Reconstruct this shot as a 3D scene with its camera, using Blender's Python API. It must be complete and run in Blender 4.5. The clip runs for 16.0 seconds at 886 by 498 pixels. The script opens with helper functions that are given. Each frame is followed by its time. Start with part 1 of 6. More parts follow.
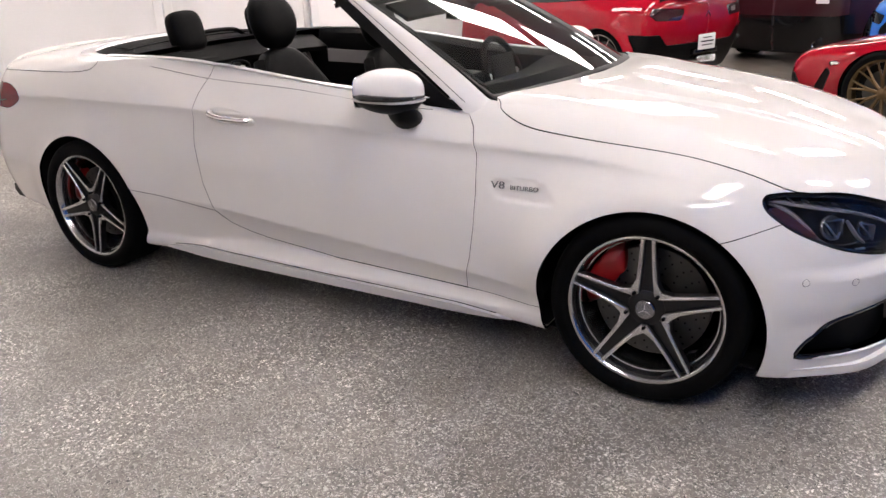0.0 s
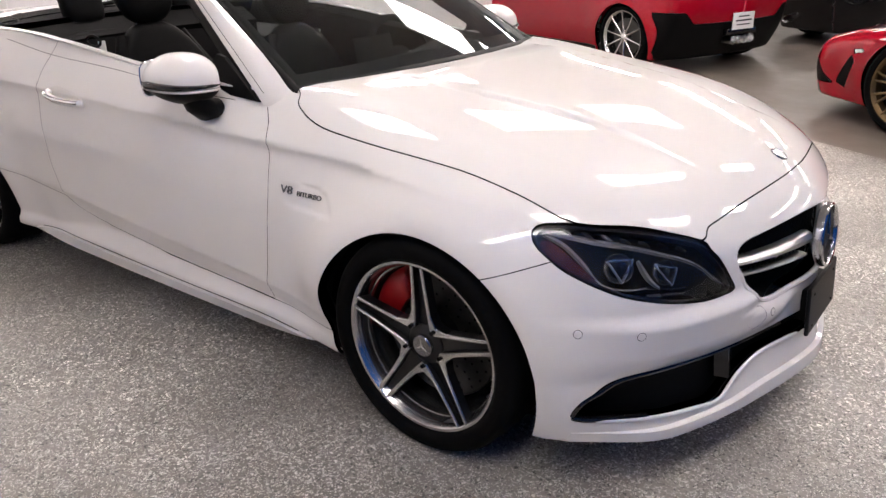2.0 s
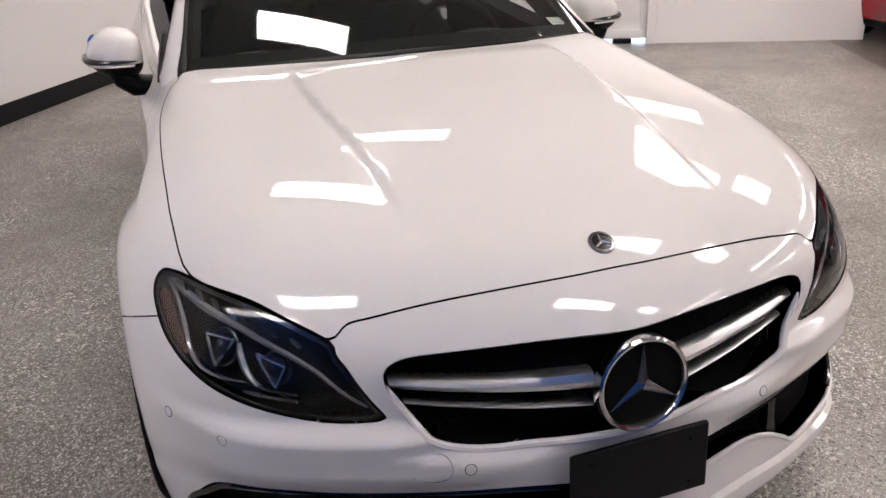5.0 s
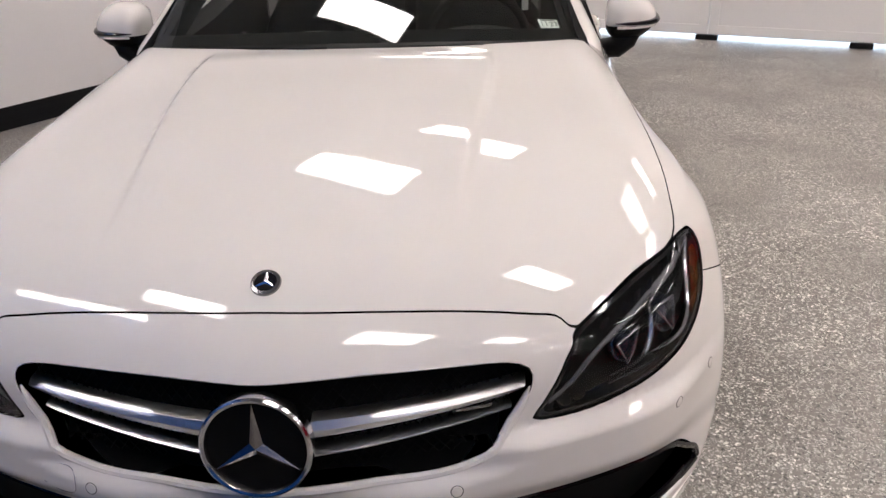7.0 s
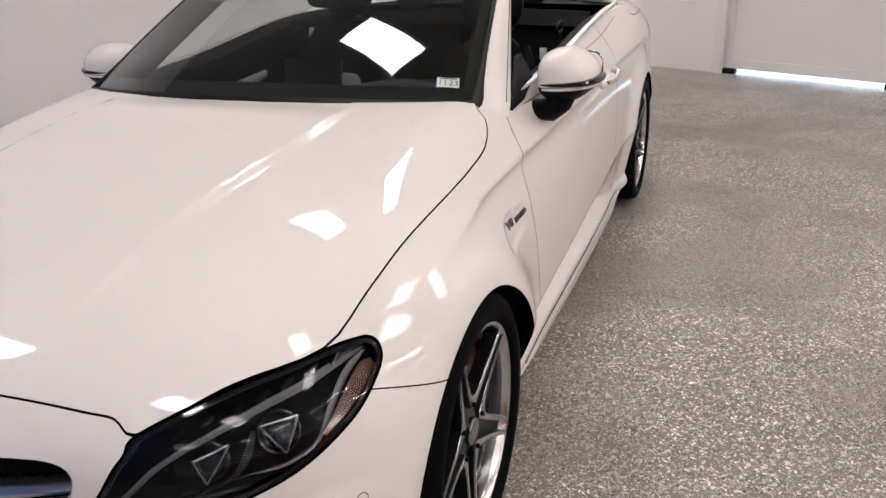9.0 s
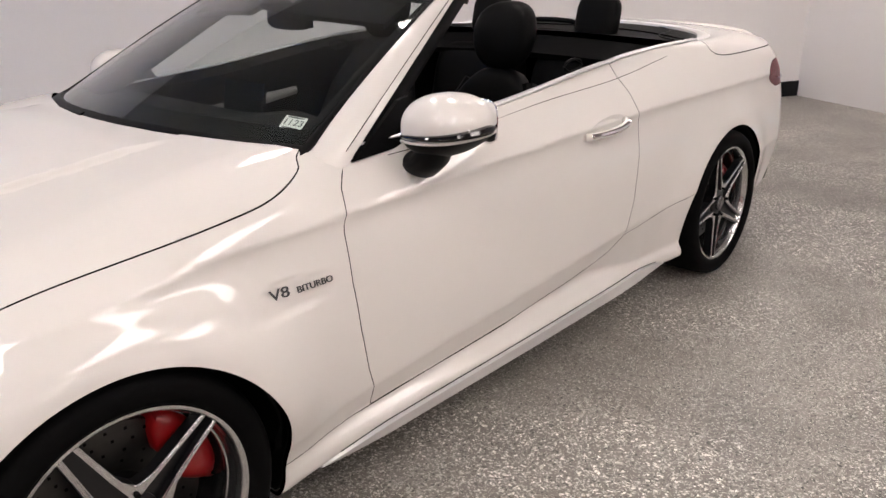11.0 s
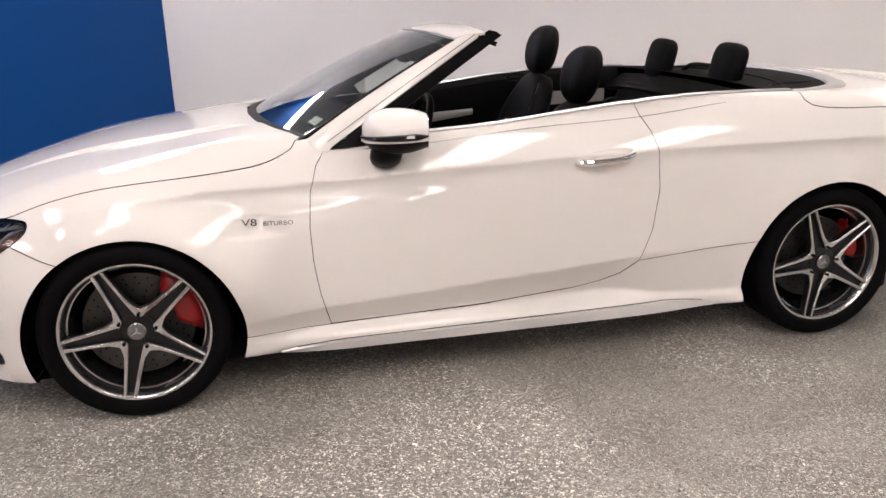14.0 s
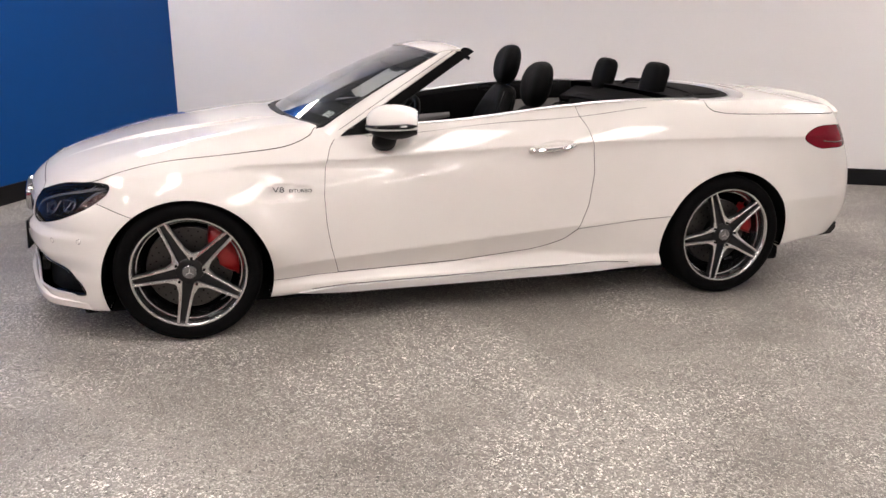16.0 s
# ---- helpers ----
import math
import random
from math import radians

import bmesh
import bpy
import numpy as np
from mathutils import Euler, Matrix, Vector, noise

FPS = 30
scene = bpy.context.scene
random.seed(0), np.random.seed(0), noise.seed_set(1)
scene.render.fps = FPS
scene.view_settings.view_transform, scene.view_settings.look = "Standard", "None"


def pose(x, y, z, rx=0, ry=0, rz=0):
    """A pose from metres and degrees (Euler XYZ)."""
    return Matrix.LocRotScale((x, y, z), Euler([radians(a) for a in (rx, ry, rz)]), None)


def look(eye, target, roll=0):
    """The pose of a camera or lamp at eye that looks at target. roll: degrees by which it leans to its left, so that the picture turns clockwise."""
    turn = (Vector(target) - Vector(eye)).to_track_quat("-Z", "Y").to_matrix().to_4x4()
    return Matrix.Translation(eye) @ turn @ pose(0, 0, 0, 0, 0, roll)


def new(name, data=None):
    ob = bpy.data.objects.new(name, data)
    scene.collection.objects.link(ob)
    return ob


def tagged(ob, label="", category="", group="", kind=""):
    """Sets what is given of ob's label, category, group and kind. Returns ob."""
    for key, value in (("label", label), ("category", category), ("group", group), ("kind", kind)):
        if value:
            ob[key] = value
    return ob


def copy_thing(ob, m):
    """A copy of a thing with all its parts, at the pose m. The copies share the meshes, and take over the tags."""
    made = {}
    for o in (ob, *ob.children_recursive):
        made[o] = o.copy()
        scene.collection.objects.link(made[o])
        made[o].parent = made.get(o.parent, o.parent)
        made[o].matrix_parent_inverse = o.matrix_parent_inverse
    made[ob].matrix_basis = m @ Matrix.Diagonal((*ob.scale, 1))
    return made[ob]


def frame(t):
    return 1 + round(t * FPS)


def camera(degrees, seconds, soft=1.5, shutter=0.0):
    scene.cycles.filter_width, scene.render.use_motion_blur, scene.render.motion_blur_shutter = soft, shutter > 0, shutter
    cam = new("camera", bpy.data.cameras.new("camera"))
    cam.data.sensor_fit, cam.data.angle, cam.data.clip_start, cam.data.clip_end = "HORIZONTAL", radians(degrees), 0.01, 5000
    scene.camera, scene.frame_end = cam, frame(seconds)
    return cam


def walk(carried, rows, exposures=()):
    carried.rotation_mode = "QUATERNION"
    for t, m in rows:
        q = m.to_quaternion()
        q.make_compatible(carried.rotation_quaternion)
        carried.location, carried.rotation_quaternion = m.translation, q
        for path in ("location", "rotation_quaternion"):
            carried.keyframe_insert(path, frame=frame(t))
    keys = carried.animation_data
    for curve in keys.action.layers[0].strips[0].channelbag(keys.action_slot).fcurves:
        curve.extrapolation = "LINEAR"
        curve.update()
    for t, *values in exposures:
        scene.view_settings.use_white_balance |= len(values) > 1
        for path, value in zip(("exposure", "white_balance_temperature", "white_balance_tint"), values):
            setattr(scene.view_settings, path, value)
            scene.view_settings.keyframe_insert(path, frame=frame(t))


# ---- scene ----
cam = camera(59.92, 16.0, soft=1.5)
PATH = [
    (0.0, look((0.619, -3.212, 1.441), (-0.344, -1.606, 0.739), -2.06)),
    (0.5, look((0.811, -3.086, 1.427), (-0.166, -1.493, 0.712), -1.97)),
    (1.0, look((0.910, -2.890, 1.419), (-0.087, -1.318, 0.689), -2.19)),
    (1.5, look((1.014, -2.610, 1.438), (-0.025, -1.076, 0.685), -3.15)),
    (2.0, look((1.241, -2.360, 1.432), (0.097, -0.910, 0.663), -1.47)),
    (2.5, look((1.309, -2.097, 1.420), (0.052, -0.750, 0.641), -1.51)),
    (3.0, look((1.385, -1.818, 1.429), (0.027, -0.570, 0.656), -2.44)),
    (5.5, look((1.897, -0.454, 1.382), (0.114, -0.016, 0.587), -2.01)),
    (6.0, look((1.871, -0.176, 1.397), (0.056, 0.138, 0.616), -1.25)),
    (6.5, look((1.916, 0.118, 1.385), (0.085, 0.217, 0.586), -0.30)),
    (7.0, look((1.841, 0.373, 1.392), (0.025, 0.277, 0.561), -1.65)),
    (7.5, look((1.720, 0.640, 1.405), (-0.091, 0.385, 0.596), -2.21)),
    (8.0, look((1.712, 0.964, 1.407), (-0.068, 0.528, 0.606), -2.28)),
    (8.5, look((1.580, 1.190, 1.402), (-0.161, 0.626, 0.596), -4.18)),
    (9.0, look((1.426, 1.401, 1.416), (-0.297, 0.720, 0.662), -2.39)),
    (9.5, look((1.338, 1.714, 1.412), (-0.329, 0.869, 0.699), -1.43)),
    (10.0, look((1.128, 1.900, 1.417), (-0.473, 0.937, 0.704), -1.67)),
    (12.5, look((-0.204, 2.878, 1.403), (-1.106, 1.035, 0.661), -0.53)),
    (13.0, look((-0.281, 3.134, 1.394), (-0.918, 1.302, 0.716), -1.36)),
    (13.5, look((-0.450, 3.389, 1.394), (-0.870, 1.523, 0.735), -1.16)),
    (14.0, look((-0.512, 3.627, 1.427), (-0.909, 1.882, 0.864), -1.08)),
    (14.5, look((-0.527, 3.920, 1.436), (-0.979, 2.218, 0.921), -0.69)),
    (15.0, look((-0.500, 4.177, 1.441), (-1.038, 2.336, 0.873), 0.55)),
    (15.5, look((-0.378, 4.353, 1.458), (-0.908, 2.513, 0.881), 0.75)),
    (16.0, look((-0.258, 4.482, 1.451), (-0.755, 2.628, 0.889), 0.39)),
]
# ---- path end ----

# ---- room axes: room(x, y, z) is measured from the corner of the blue and white walls ----
ROOM = Matrix.Translation((0.5, -4.86, 0)) @ Matrix.Rotation(radians(-27.5), 4, "Z")
CEILING_Z = 3.5
world = bpy.data.worlds.new("world")
scene.world = world
world.use_nodes = True
wn = world.node_tree.nodes
sky = wn.new("ShaderNodeTexSky")
sky.sky_type, sky.sun_disc = "NISHITA", False
sky.sun_elevation, sky.sun_rotation = radians(40), radians(60)
world.node_tree.links.new(sky.outputs[0], wn["Background"].inputs[0])
wn["Background"].inputs[1].default_value = 0.08
LAMP_POWER = 23.0
walk(cam, PATH, exposures=[(0.0, 0.84), (2.0, 0.74), (3.2, 0.54), (6.0, 0.2), (8.0, 0.14), (10.0, 0.12), (12.5, 0.34), (16.0, 0.44)])


# ---- materials ----
def nodes_of(name):
    m = bpy.data.materials.new(name)
    m.use_nodes = True
    return m, m.node_tree.nodes, m.node_tree.links, m.node_tree.nodes["Principled BSDF"]


def coords(n, l, scale=1.0, kind="Object"):
    tc = n.new("ShaderNodeTexCoord")
    mp = n.new("ShaderNodeMapping")
    mp.inputs["Scale"].default_value = (scale, scale, scale)
    l.new(tc.outputs[kind], mp.inputs["Vector"])
    return mp.outputs["Vector"]


def noise_tex(n, l, vec, scale, detail=3.0):
    t = n.new("ShaderNodeTexNoise")
    t.inputs["Scale"].default_value, t.inputs["Detail"].default_value = scale, detail
    l.new(vec, t.inputs["Vector"])
    return t.outputs["Fac"]


def ramp(n, l, fac, stops):
    r = n.new("ShaderNodeValToRGB")
    while len(r.color_ramp.elements) < len(stops):
        r.color_ramp.elements.new(0.5)
    for e, (p, c) in zip(r.color_ramp.elements, stops):
        e.position, e.color = p, (*c, 1) if len(c) == 3 else c
    l.new(fac, r.inputs["Fac"])
    return r.outputs["Color"]


def mixed(n, l, fac, a, b, blend="MIX"):
    m = n.new("ShaderNodeMix")
    m.data_type, m.blend_type = "RGBA", blend
    for sock, v in ((m.inputs[0], fac), (m.inputs[6], a), (m.inputs[7], b)):
        if isinstance(v, (int, float)):
            sock.default_value = v
        elif isinstance(v, tuple):
            sock.default_value = (*v, 1) if len(v) == 3 else v
        else:
            l.new(v, sock)
    return m.outputs[2]


def bump(n, l, p, height, strength=0.2, distance=0.002):
    b = n.new("ShaderNodeBump")
    b.inputs["Strength"].default_value, b.inputs["Distance"].default_value = strength, distance
    l.new(height, b.inputs["Height"])
    l.new(b.outputs["Normal"], p.inputs["Normal"])


def surface(name, color, rough=0.5, metal=0.0, coat=0.0, vary=0.06, big=1.5, grain=0.0, grain_scale=400.0, rough_vary=0.08, spec=0.5):
    """A surface with cloudy variation, fine grain and uneven gloss."""
    m, n, l, p = nodes_of(name)
    vec = coords(n, l)
    cloud, fine = noise_tex(n, l, vec, big, 4), noise_tex(n, l, vec, 60.0, 2)
    dark = tuple(c * (1 - vary) for c in color)
    light = tuple(min(1.0, c * (1 + vary)) for c in color)
    base = ramp(n, l, cloud, [(0.3, dark), (0.7, light)])
    base = mixed(n, l, 0.25, base, ramp(n, l, fine, [(0.35, dark), (0.65, light)]))
    l.new(base, p.inputs["Base Color"])
    mr = n.new("ShaderNodeMapRange")
    mr.inputs["To Min"].default_value, mr.inputs["To Max"].default_value = max(0.02, rough - rough_vary), min(1, rough + rough_vary)
    l.new(cloud, mr.inputs["Value"])
    l.new(mr.outputs[0], p.inputs["Roughness"])
    p.inputs["Metallic"].default_value = metal
    p.inputs["Specular IOR Level"].default_value = spec
    p.inputs["Coat Weight"].default_value, p.inputs["Coat Roughness"].default_value = coat, 0.02
    if grain:
        bump(n, l, p, noise_tex(n, l, vec, grain_scale, 2), grain)
    return m


def glowing(name, color, strength):
    m, n, l, p = nodes_of(name)
    p.inputs["Base Color"].default_value = (*color, 1)
    p.inputs["Emission Color"].default_value = (*color, 1)
    p.inputs["Emission Strength"].default_value = strength
    return m


def clear_glass(name, tint, ior=1.45, rough=0.0):
    """Clear glass for slabs with both faces."""
    m, n, l, p = nodes_of(name)
    p.inputs["Base Color"].default_value = (*tint, 1)
    p.inputs["Roughness"].default_value = rough
    p.inputs["IOR"].default_value = ior
    p.inputs["Transmission Weight"].default_value = 1.0
    return m


def make_epoxy():
    """Grey epoxy floor strewn with pale and dark flakes, scuffed, with a glossy top coat."""
    m, n, l, p = nodes_of("epoxy_flake_floor")
    vec = coords(n, l)
    warp = n.new("ShaderNodeTexNoise")
    warp.inputs["Scale"].default_value, warp.inputs["Detail"].default_value = 48.0, 3
    l.new(vec, warp.inputs["Vector"])
    moved = mixed(n, l, 0.035, vec, warp.outputs["Color"])
    cloud = noise_tex(n, l, vec, 0.55, 5)
    patch = noise_tex(n, l, vec, 3.2, 4)
    base = ramp(n, l, cloud, [(0.36, (0.108, 0.097, 0.084)), (0.64, (0.275, 0.255, 0.228))])
    base = mixed(n, l, 0.35, base, ramp(n, l, patch, [(0.34, (0.108, 0.098, 0.086)), (0.66, (0.30, 0.279, 0.252))]))

    def flakes(scale, lo, hi):
        v = n.new("ShaderNodeTexVoronoi")
        v.feature = "F1"
        v.inputs["Scale"].default_value = scale
        l.new(moved, v.inputs["Vector"])
        rnd = n.new("ShaderNodeSeparateColor")
        l.new(v.outputs["Color"], rnd.inputs[0])
        near = ramp(n, l, v.outputs["Distance"], [(0.28, (1, 1, 1)), (0.50, (0, 0, 0))])
        pick = ramp(n, l, rnd.outputs[0], [(lo, (0, 0, 0)), (hi, (1, 1, 1))])
        return mixed(n, l, 1.0, near, pick, "MULTIPLY"), rnd.outputs[1]

    pale, tone = flakes(90.0, 0.34, 0.44)
    small, _ = flakes(180.0, 0.52, 0.56)
    dark, _ = flakes(105.0, 0.58, 0.63)
    base = mixed(n, l, dark, base, (0.055, 0.052, 0.048))
    base = mixed(n, l, small, base, (0.58, 0.55, 0.50))
    worn = ramp(n, l, noise_tex(n, l, vec, 1.3, 3), [(0.40, (0.05, 0.05, 0.05)), (0.57, (1, 1, 1))])
    pale = mixed(n, l, 1.0, pale, worn, "MULTIPLY")
    base = mixed(n, l, pale, base, ramp(n, l, tone, [(0.0, (0.34, 0.315, 0.28)), (0.6, (0.78, 0.745, 0.68)), (1.0, (1.0, 0.965, 0.90))]))
    l.new(base, p.inputs["Base Color"])
    r = ramp(n, l, noise_tex(n, l, vec, 1.1, 6), [(0.2, (0.36, 0.36, 0.36)), (0.8, (0.50, 0.50, 0.50))])
    l.new(r, p.inputs["Roughness"])
    h = mixed(n, l, 0.5, pale, noise_tex(n, l, vec, 90.0, 3))
    bump(n, l, p, h, 0.4, 0.0015)
    return m


def make_concrete():
    m, n, l, p = nodes_of("sealed_concrete_floor")
    vec = coords(n, l)
    a = ramp(n, l, noise_tex(n, l, vec, 0.5, 6), [(0.3, (0.075, 0.062, 0.050)), (0.7, (0.15, 0.127, 0.104))])
    b = ramp(n, l, noise_tex(n, l, vec, 6.0, 5), [(0.3, (0.07, 0.058, 0.050)), (0.7, (0.145, 0.128, 0.11))])
    l.new(mixed(n, l, 0.4, a, b), p.inputs["Base Color"])
    l.new(ramp(n, l, noise_tex(n, l, vec, 2.0, 5), [(0.25, (0.34,) * 3), (0.75, (0.46,) * 3)]), p.inputs["Roughness"])
    bump(n, l, p, noise_tex(n, l, vec, 40.0, 4), 0.1, 0.002)
    return m


def make_paint(name, color, vary=0.012):
    """Clear-coated car paint with a faint orange peel and dust."""
    m, n, l, p = nodes_of(name)
    vec = coords(n, l)
    lo, hi = tuple(c * (1 - vary) for c in color), tuple(min(1, c * (1 + vary)) for c in color)
    l.new(ramp(n, l, noise_tex(n, l, vec, 4.0, 3), [(0.3, lo), (0.7, hi)]), p.inputs["Base Color"])
    l.new(ramp(n, l, noise_tex(n, l, vec, 9.0, 4), [(0.3, (0.30,) * 3), (0.7, (0.40,) * 3)]), p.inputs["Roughness"])
    p.inputs["Specular IOR Level"].default_value = 0.0
    p.inputs["Coat Weight"].default_value, p.inputs["Coat IOR"].default_value = 1.0, 1.5
    l.new(ramp(n, l, noise_tex(n, l, vec, 3.0, 5), [(0.35, (0.015,) * 3), (0.75, (0.05,) * 3)]), p.inputs["Coat Roughness"])
    b = n.new("ShaderNodeBump")
    b.inputs["Strength"].default_value, b.inputs["Distance"].default_value = 0.02, 0.001
    l.new(noise_tex(n, l, vec, 180.0, 1), b.inputs["Height"])
    l.new(b.outputs["Normal"], p.inputs["Coat Normal"])
    return m


WHITE_PAINT = make_paint("pearl_white_paint", (0.695, 0.667, 0.634))
RED_PAINT = make_paint("red_car_paint", (0.27, 0.0025, 0.012))
BLUE_CAR_PAINT = make_paint("blue_car_paint", (0.02, 0.12, 0.42))
DARK_CAR_PAINT = make_paint("dark_maroon_paint", (0.035, 0.012, 0.016))
EPOXY, CONCRETE = make_epoxy(), make_concrete()
WALL_PAINT = surface("white_wall_paint", (0.80, 0.78, 0.775), 0.55, vary=0.02, big=0.7, grain=0.12, grain_scale=220)
BLUE_WALL = surface("blue_wall_paint", (0.0035, 0.062, 0.26), 0.6, vary=0.04, big=0.8, grain=0.12, grain_scale=220, spec=0.12)
BASE_BLACK = surface("black_rubber_base", (0.010, 0.010, 0.011), 0.45, vary=0.2, grain=0.1, spec=0.12)
DOOR_WHITE = surface("white_steel_door", (0.76, 0.75, 0.745), 0.45, vary=0.03, grain=0.06, grain_scale=120)
CEIL_MAT = surface("grey_ceiling_tile", (0.34, 0.33, 0.325), 0.9, vary=0.03, grain=0.3, grain_scale=90)
METAL_TRIM = surface("grey_metal_trim", (0.5, 0.5, 0.5), 0.35, 1.0)
GLOW_LAMP = glowing("lamp_diffuser", (1.0, 0.905, 0.865), LAMP_POWER)
GLOW_STRIP = glowing("tube_cover_glow", (1.0, 0.915, 0.875), LAMP_POWER * 0.95)
GLOW_PANEL = glowing("broad_panel_glow", (1.0, 0.905, 0.865), LAMP_POWER * 0.47)
DAYLIGHT = glowing("daylight_backdrop", (0.72, 0.86, 1.0), 3.5)
GAP_BLACK = surface("black_underbody", (0.004, 0.004, 0.0045), 0.9, vary=0.2, spec=0.1)
LINER = surface("black_wheel_liner", (0.005, 0.005, 0.005), 0.9, vary=0.25, grain=0.3, grain_scale=150, spec=0.1)
GLOSS_BLACK = surface("gloss_black_plastic", (0.008, 0.008, 0.009), 0.07, vary=0.2, rough_vary=0.03)
SATIN_BLACK = surface("satin_black_plastic", (0.0035, 0.0035, 0.0038), 0.45, vary=0.2, grain=0.12, spec=0.08)
PLATE_BLACK = surface("black_plate_holder", (0.005, 0.005, 0.0054), 0.5, vary=0.2, grain=0.1, spec=0.15)
CHROME = surface("chrome", (0.80, 0.80, 0.81), 0.06, 1.0, vary=0.02, rough_vary=0.03)
SILVER_TRIM = surface("brushed_silver_trim", (0.70, 0.69, 0.69), 0.34, 0.85, vary=0.03)
SATIN_SILVER = surface("satin_silver", (0.58, 0.58, 0.585), 0.34, 1.0, vary=0.03)
MACHINED = surface("machined_alloy", (0.62, 0.615, 0.61), 0.22, 1.0, vary=0.06, rough_vary=0.06)
RIM_GREY = surface("titanium_grey_alloy", (0.013, 0.013, 0.015), 0.32, coat=0.12, vary=0.08, spec=0.3)
SPOKE_BLACK = surface("black_wheel_paint", (0.005, 0.005, 0.006), 0.30, coat=0.2, vary=0.1, spec=0.3)
RIM_LIP = surface("polished_rim_lip", (0.55, 0.545, 0.54), 0.24, 1.0, vary=0.06)
RIM_BARREL = surface("dark_rim_barrel", (0.17, 0.17, 0.175), 0.25, 0.9, vary=0.1)
RUBBER = surface("tyre_rubber", (0.0035, 0.0035, 0.0037), 0.7, vary=0.2, grain=0.2, grain_scale=160, spec=0.04)
DISC_STEEL = surface("brake_disc_steel", (0.075, 0.073, 0.070), 0.42, 1.0, vary=0.15, big=12)
CALIPER_RED = surface("red_brake_caliper", (0.27, 0.004, 0.006), 0.32, coat=0.25, vary=0.06)
LEATHER = surface("black_leather", (0.0028, 0.0028, 0.003), 0.5, vary=0.2, grain=0.35, grain_scale=260, spec=0.06)
LEATHER_GREY = surface("grey_suede_panel", (0.17, 0.16, 0.157), 0.8, vary=0.1, grain=0.3, grain_scale=300)
FABRIC_TOP = surface("black_folded_soft_top_cover", (0.005, 0.005, 0.0053), 0.66, vary=0.2, grain=0.5, grain_scale=350, spec=0.08)
DASH_MAT = surface("dark_dashboard", (0.008, 0.0085, 0.0085), 0.65, vary=0.12, grain=0.4, grain_scale=320, spec=0.1)
CARPET = surface("black_carpet", (0.008, 0.008, 0.008), 0.95, vary=0.3, grain=0.6, grain_scale=500)
SIDE_GLASS = clear_glass("windshield_glass", (0.74, 0.80, 0.785), 1.42)
LENS_GLASS = clear_glass("headlight_lens", (0.93, 0.95, 0.97), 1.32)
LENS_CORE = surface("projector_lens", (0.008, 0.010, 0.016), 0.05, vary=0.1, spec=0.35)
REFLECTOR = surface("headlight_reflector", (0.30, 0.31, 0.33), 0.26, 1.0, vary=0.05)
LED_WHITE = surface("led_light_guide", (0.30, 0.30, 0.32), 0.14, 0.7, vary=0.03)
AMBER = surface("amber_marker", (0.040, 0.010, 0.001), 0.14, vary=0.08, coat=0.3)
TAIL_RED = surface("red_tail_lamp", (0.15, 0.004, 0.012), 0.2, vary=0.08, spec=0.15)
TAIL_DARK = surface("smoked_tail_lamp", (0.03, 0.006, 0.010), 0.1, vary=0.1, coat=1.0)
MIRROR_GLASS = surface("mirror_glass", (0.85, 0.86, 0.87), 0.01, 1.0, vary=0.005, rough_vary=0.005)
BRONZE = surface("bronze_alloy", (0.13, 0.088, 0.045), 0.34, 0.85, vary=0.08)
STICKER_MAT = surface("white_sticker", (0.72, 0.74, 0.70), 0.5, vary=0.03)
INK = surface("dark_ink", (0.02, 0.022, 0.03), 0.6, vary=0.1)
BADGE_SILVER = surface("badge_silver", (0.27, 0.27, 0.28), 0.25, 1.0, vary=0.04)
RING_SILVER = surface("badge_ring_silver", (0.50, 0.50, 0.51), 0.16, 1.0, vary=0.03)
STAR_SILVER = surface("dark_star_silver", (0.24, 0.24, 0.25), 0.20, 1.0, vary=0.04)
LETTER_GREY = surface("dark_letter_chrome", (0.075, 0.075, 0.078), 0.30, 0.8, vary=0.04)
SILL_SILVER = surface("sill_silver_paint", (0.66, 0.65, 0.64), 0.36, 0.3, coat=0.2, vary=0.03)
PLATE_WHITE = surface("white_plate", (0.70, 0.70, 0.70), 0.5, vary=0.03)


# ---- mesh helpers ----
def thing(name, label, category, group="", at=(0, 0, 0)):
    ob = new(name)
    ob.location = at
    ob.empty_display_size = 0.2
    return tagged(ob, label, category, group)


def finish(ob, parent, label):
    if parent is not None:
        ob.parent = parent
        ob.matrix_parent_inverse = Matrix.Identity(4)
    return tagged(ob, label) if label else ob


def part(name, bm, mats, parent=None, label="", smooth=True, m=None):
    """Links a bmesh as one mesh object under its parent."""
    me = bpy.data.meshes.new(name)
    bm.normal_update()
    bm.to_mesh(me)
    bm.free()
    for mt in mats if isinstance(mats, (list, tuple)) else [mats]:
        me.materials.append(mt)
    if smooth:
        for poly in me.polygons:
            poly.use_smooth = True
        me.set_sharp_from_angle(angle=radians(38))
    ob = new(name, me)
    if m is not None:
        ob.matrix_basis = m
    return finish(ob, parent, label)


def part_like(ob, parent, m):
    """Another object on the same mesh."""
    other = new(ob.name.split(".")[0], ob.data)
    other.matrix_basis = m
    return finish(other, parent, ob.get("label", ""))


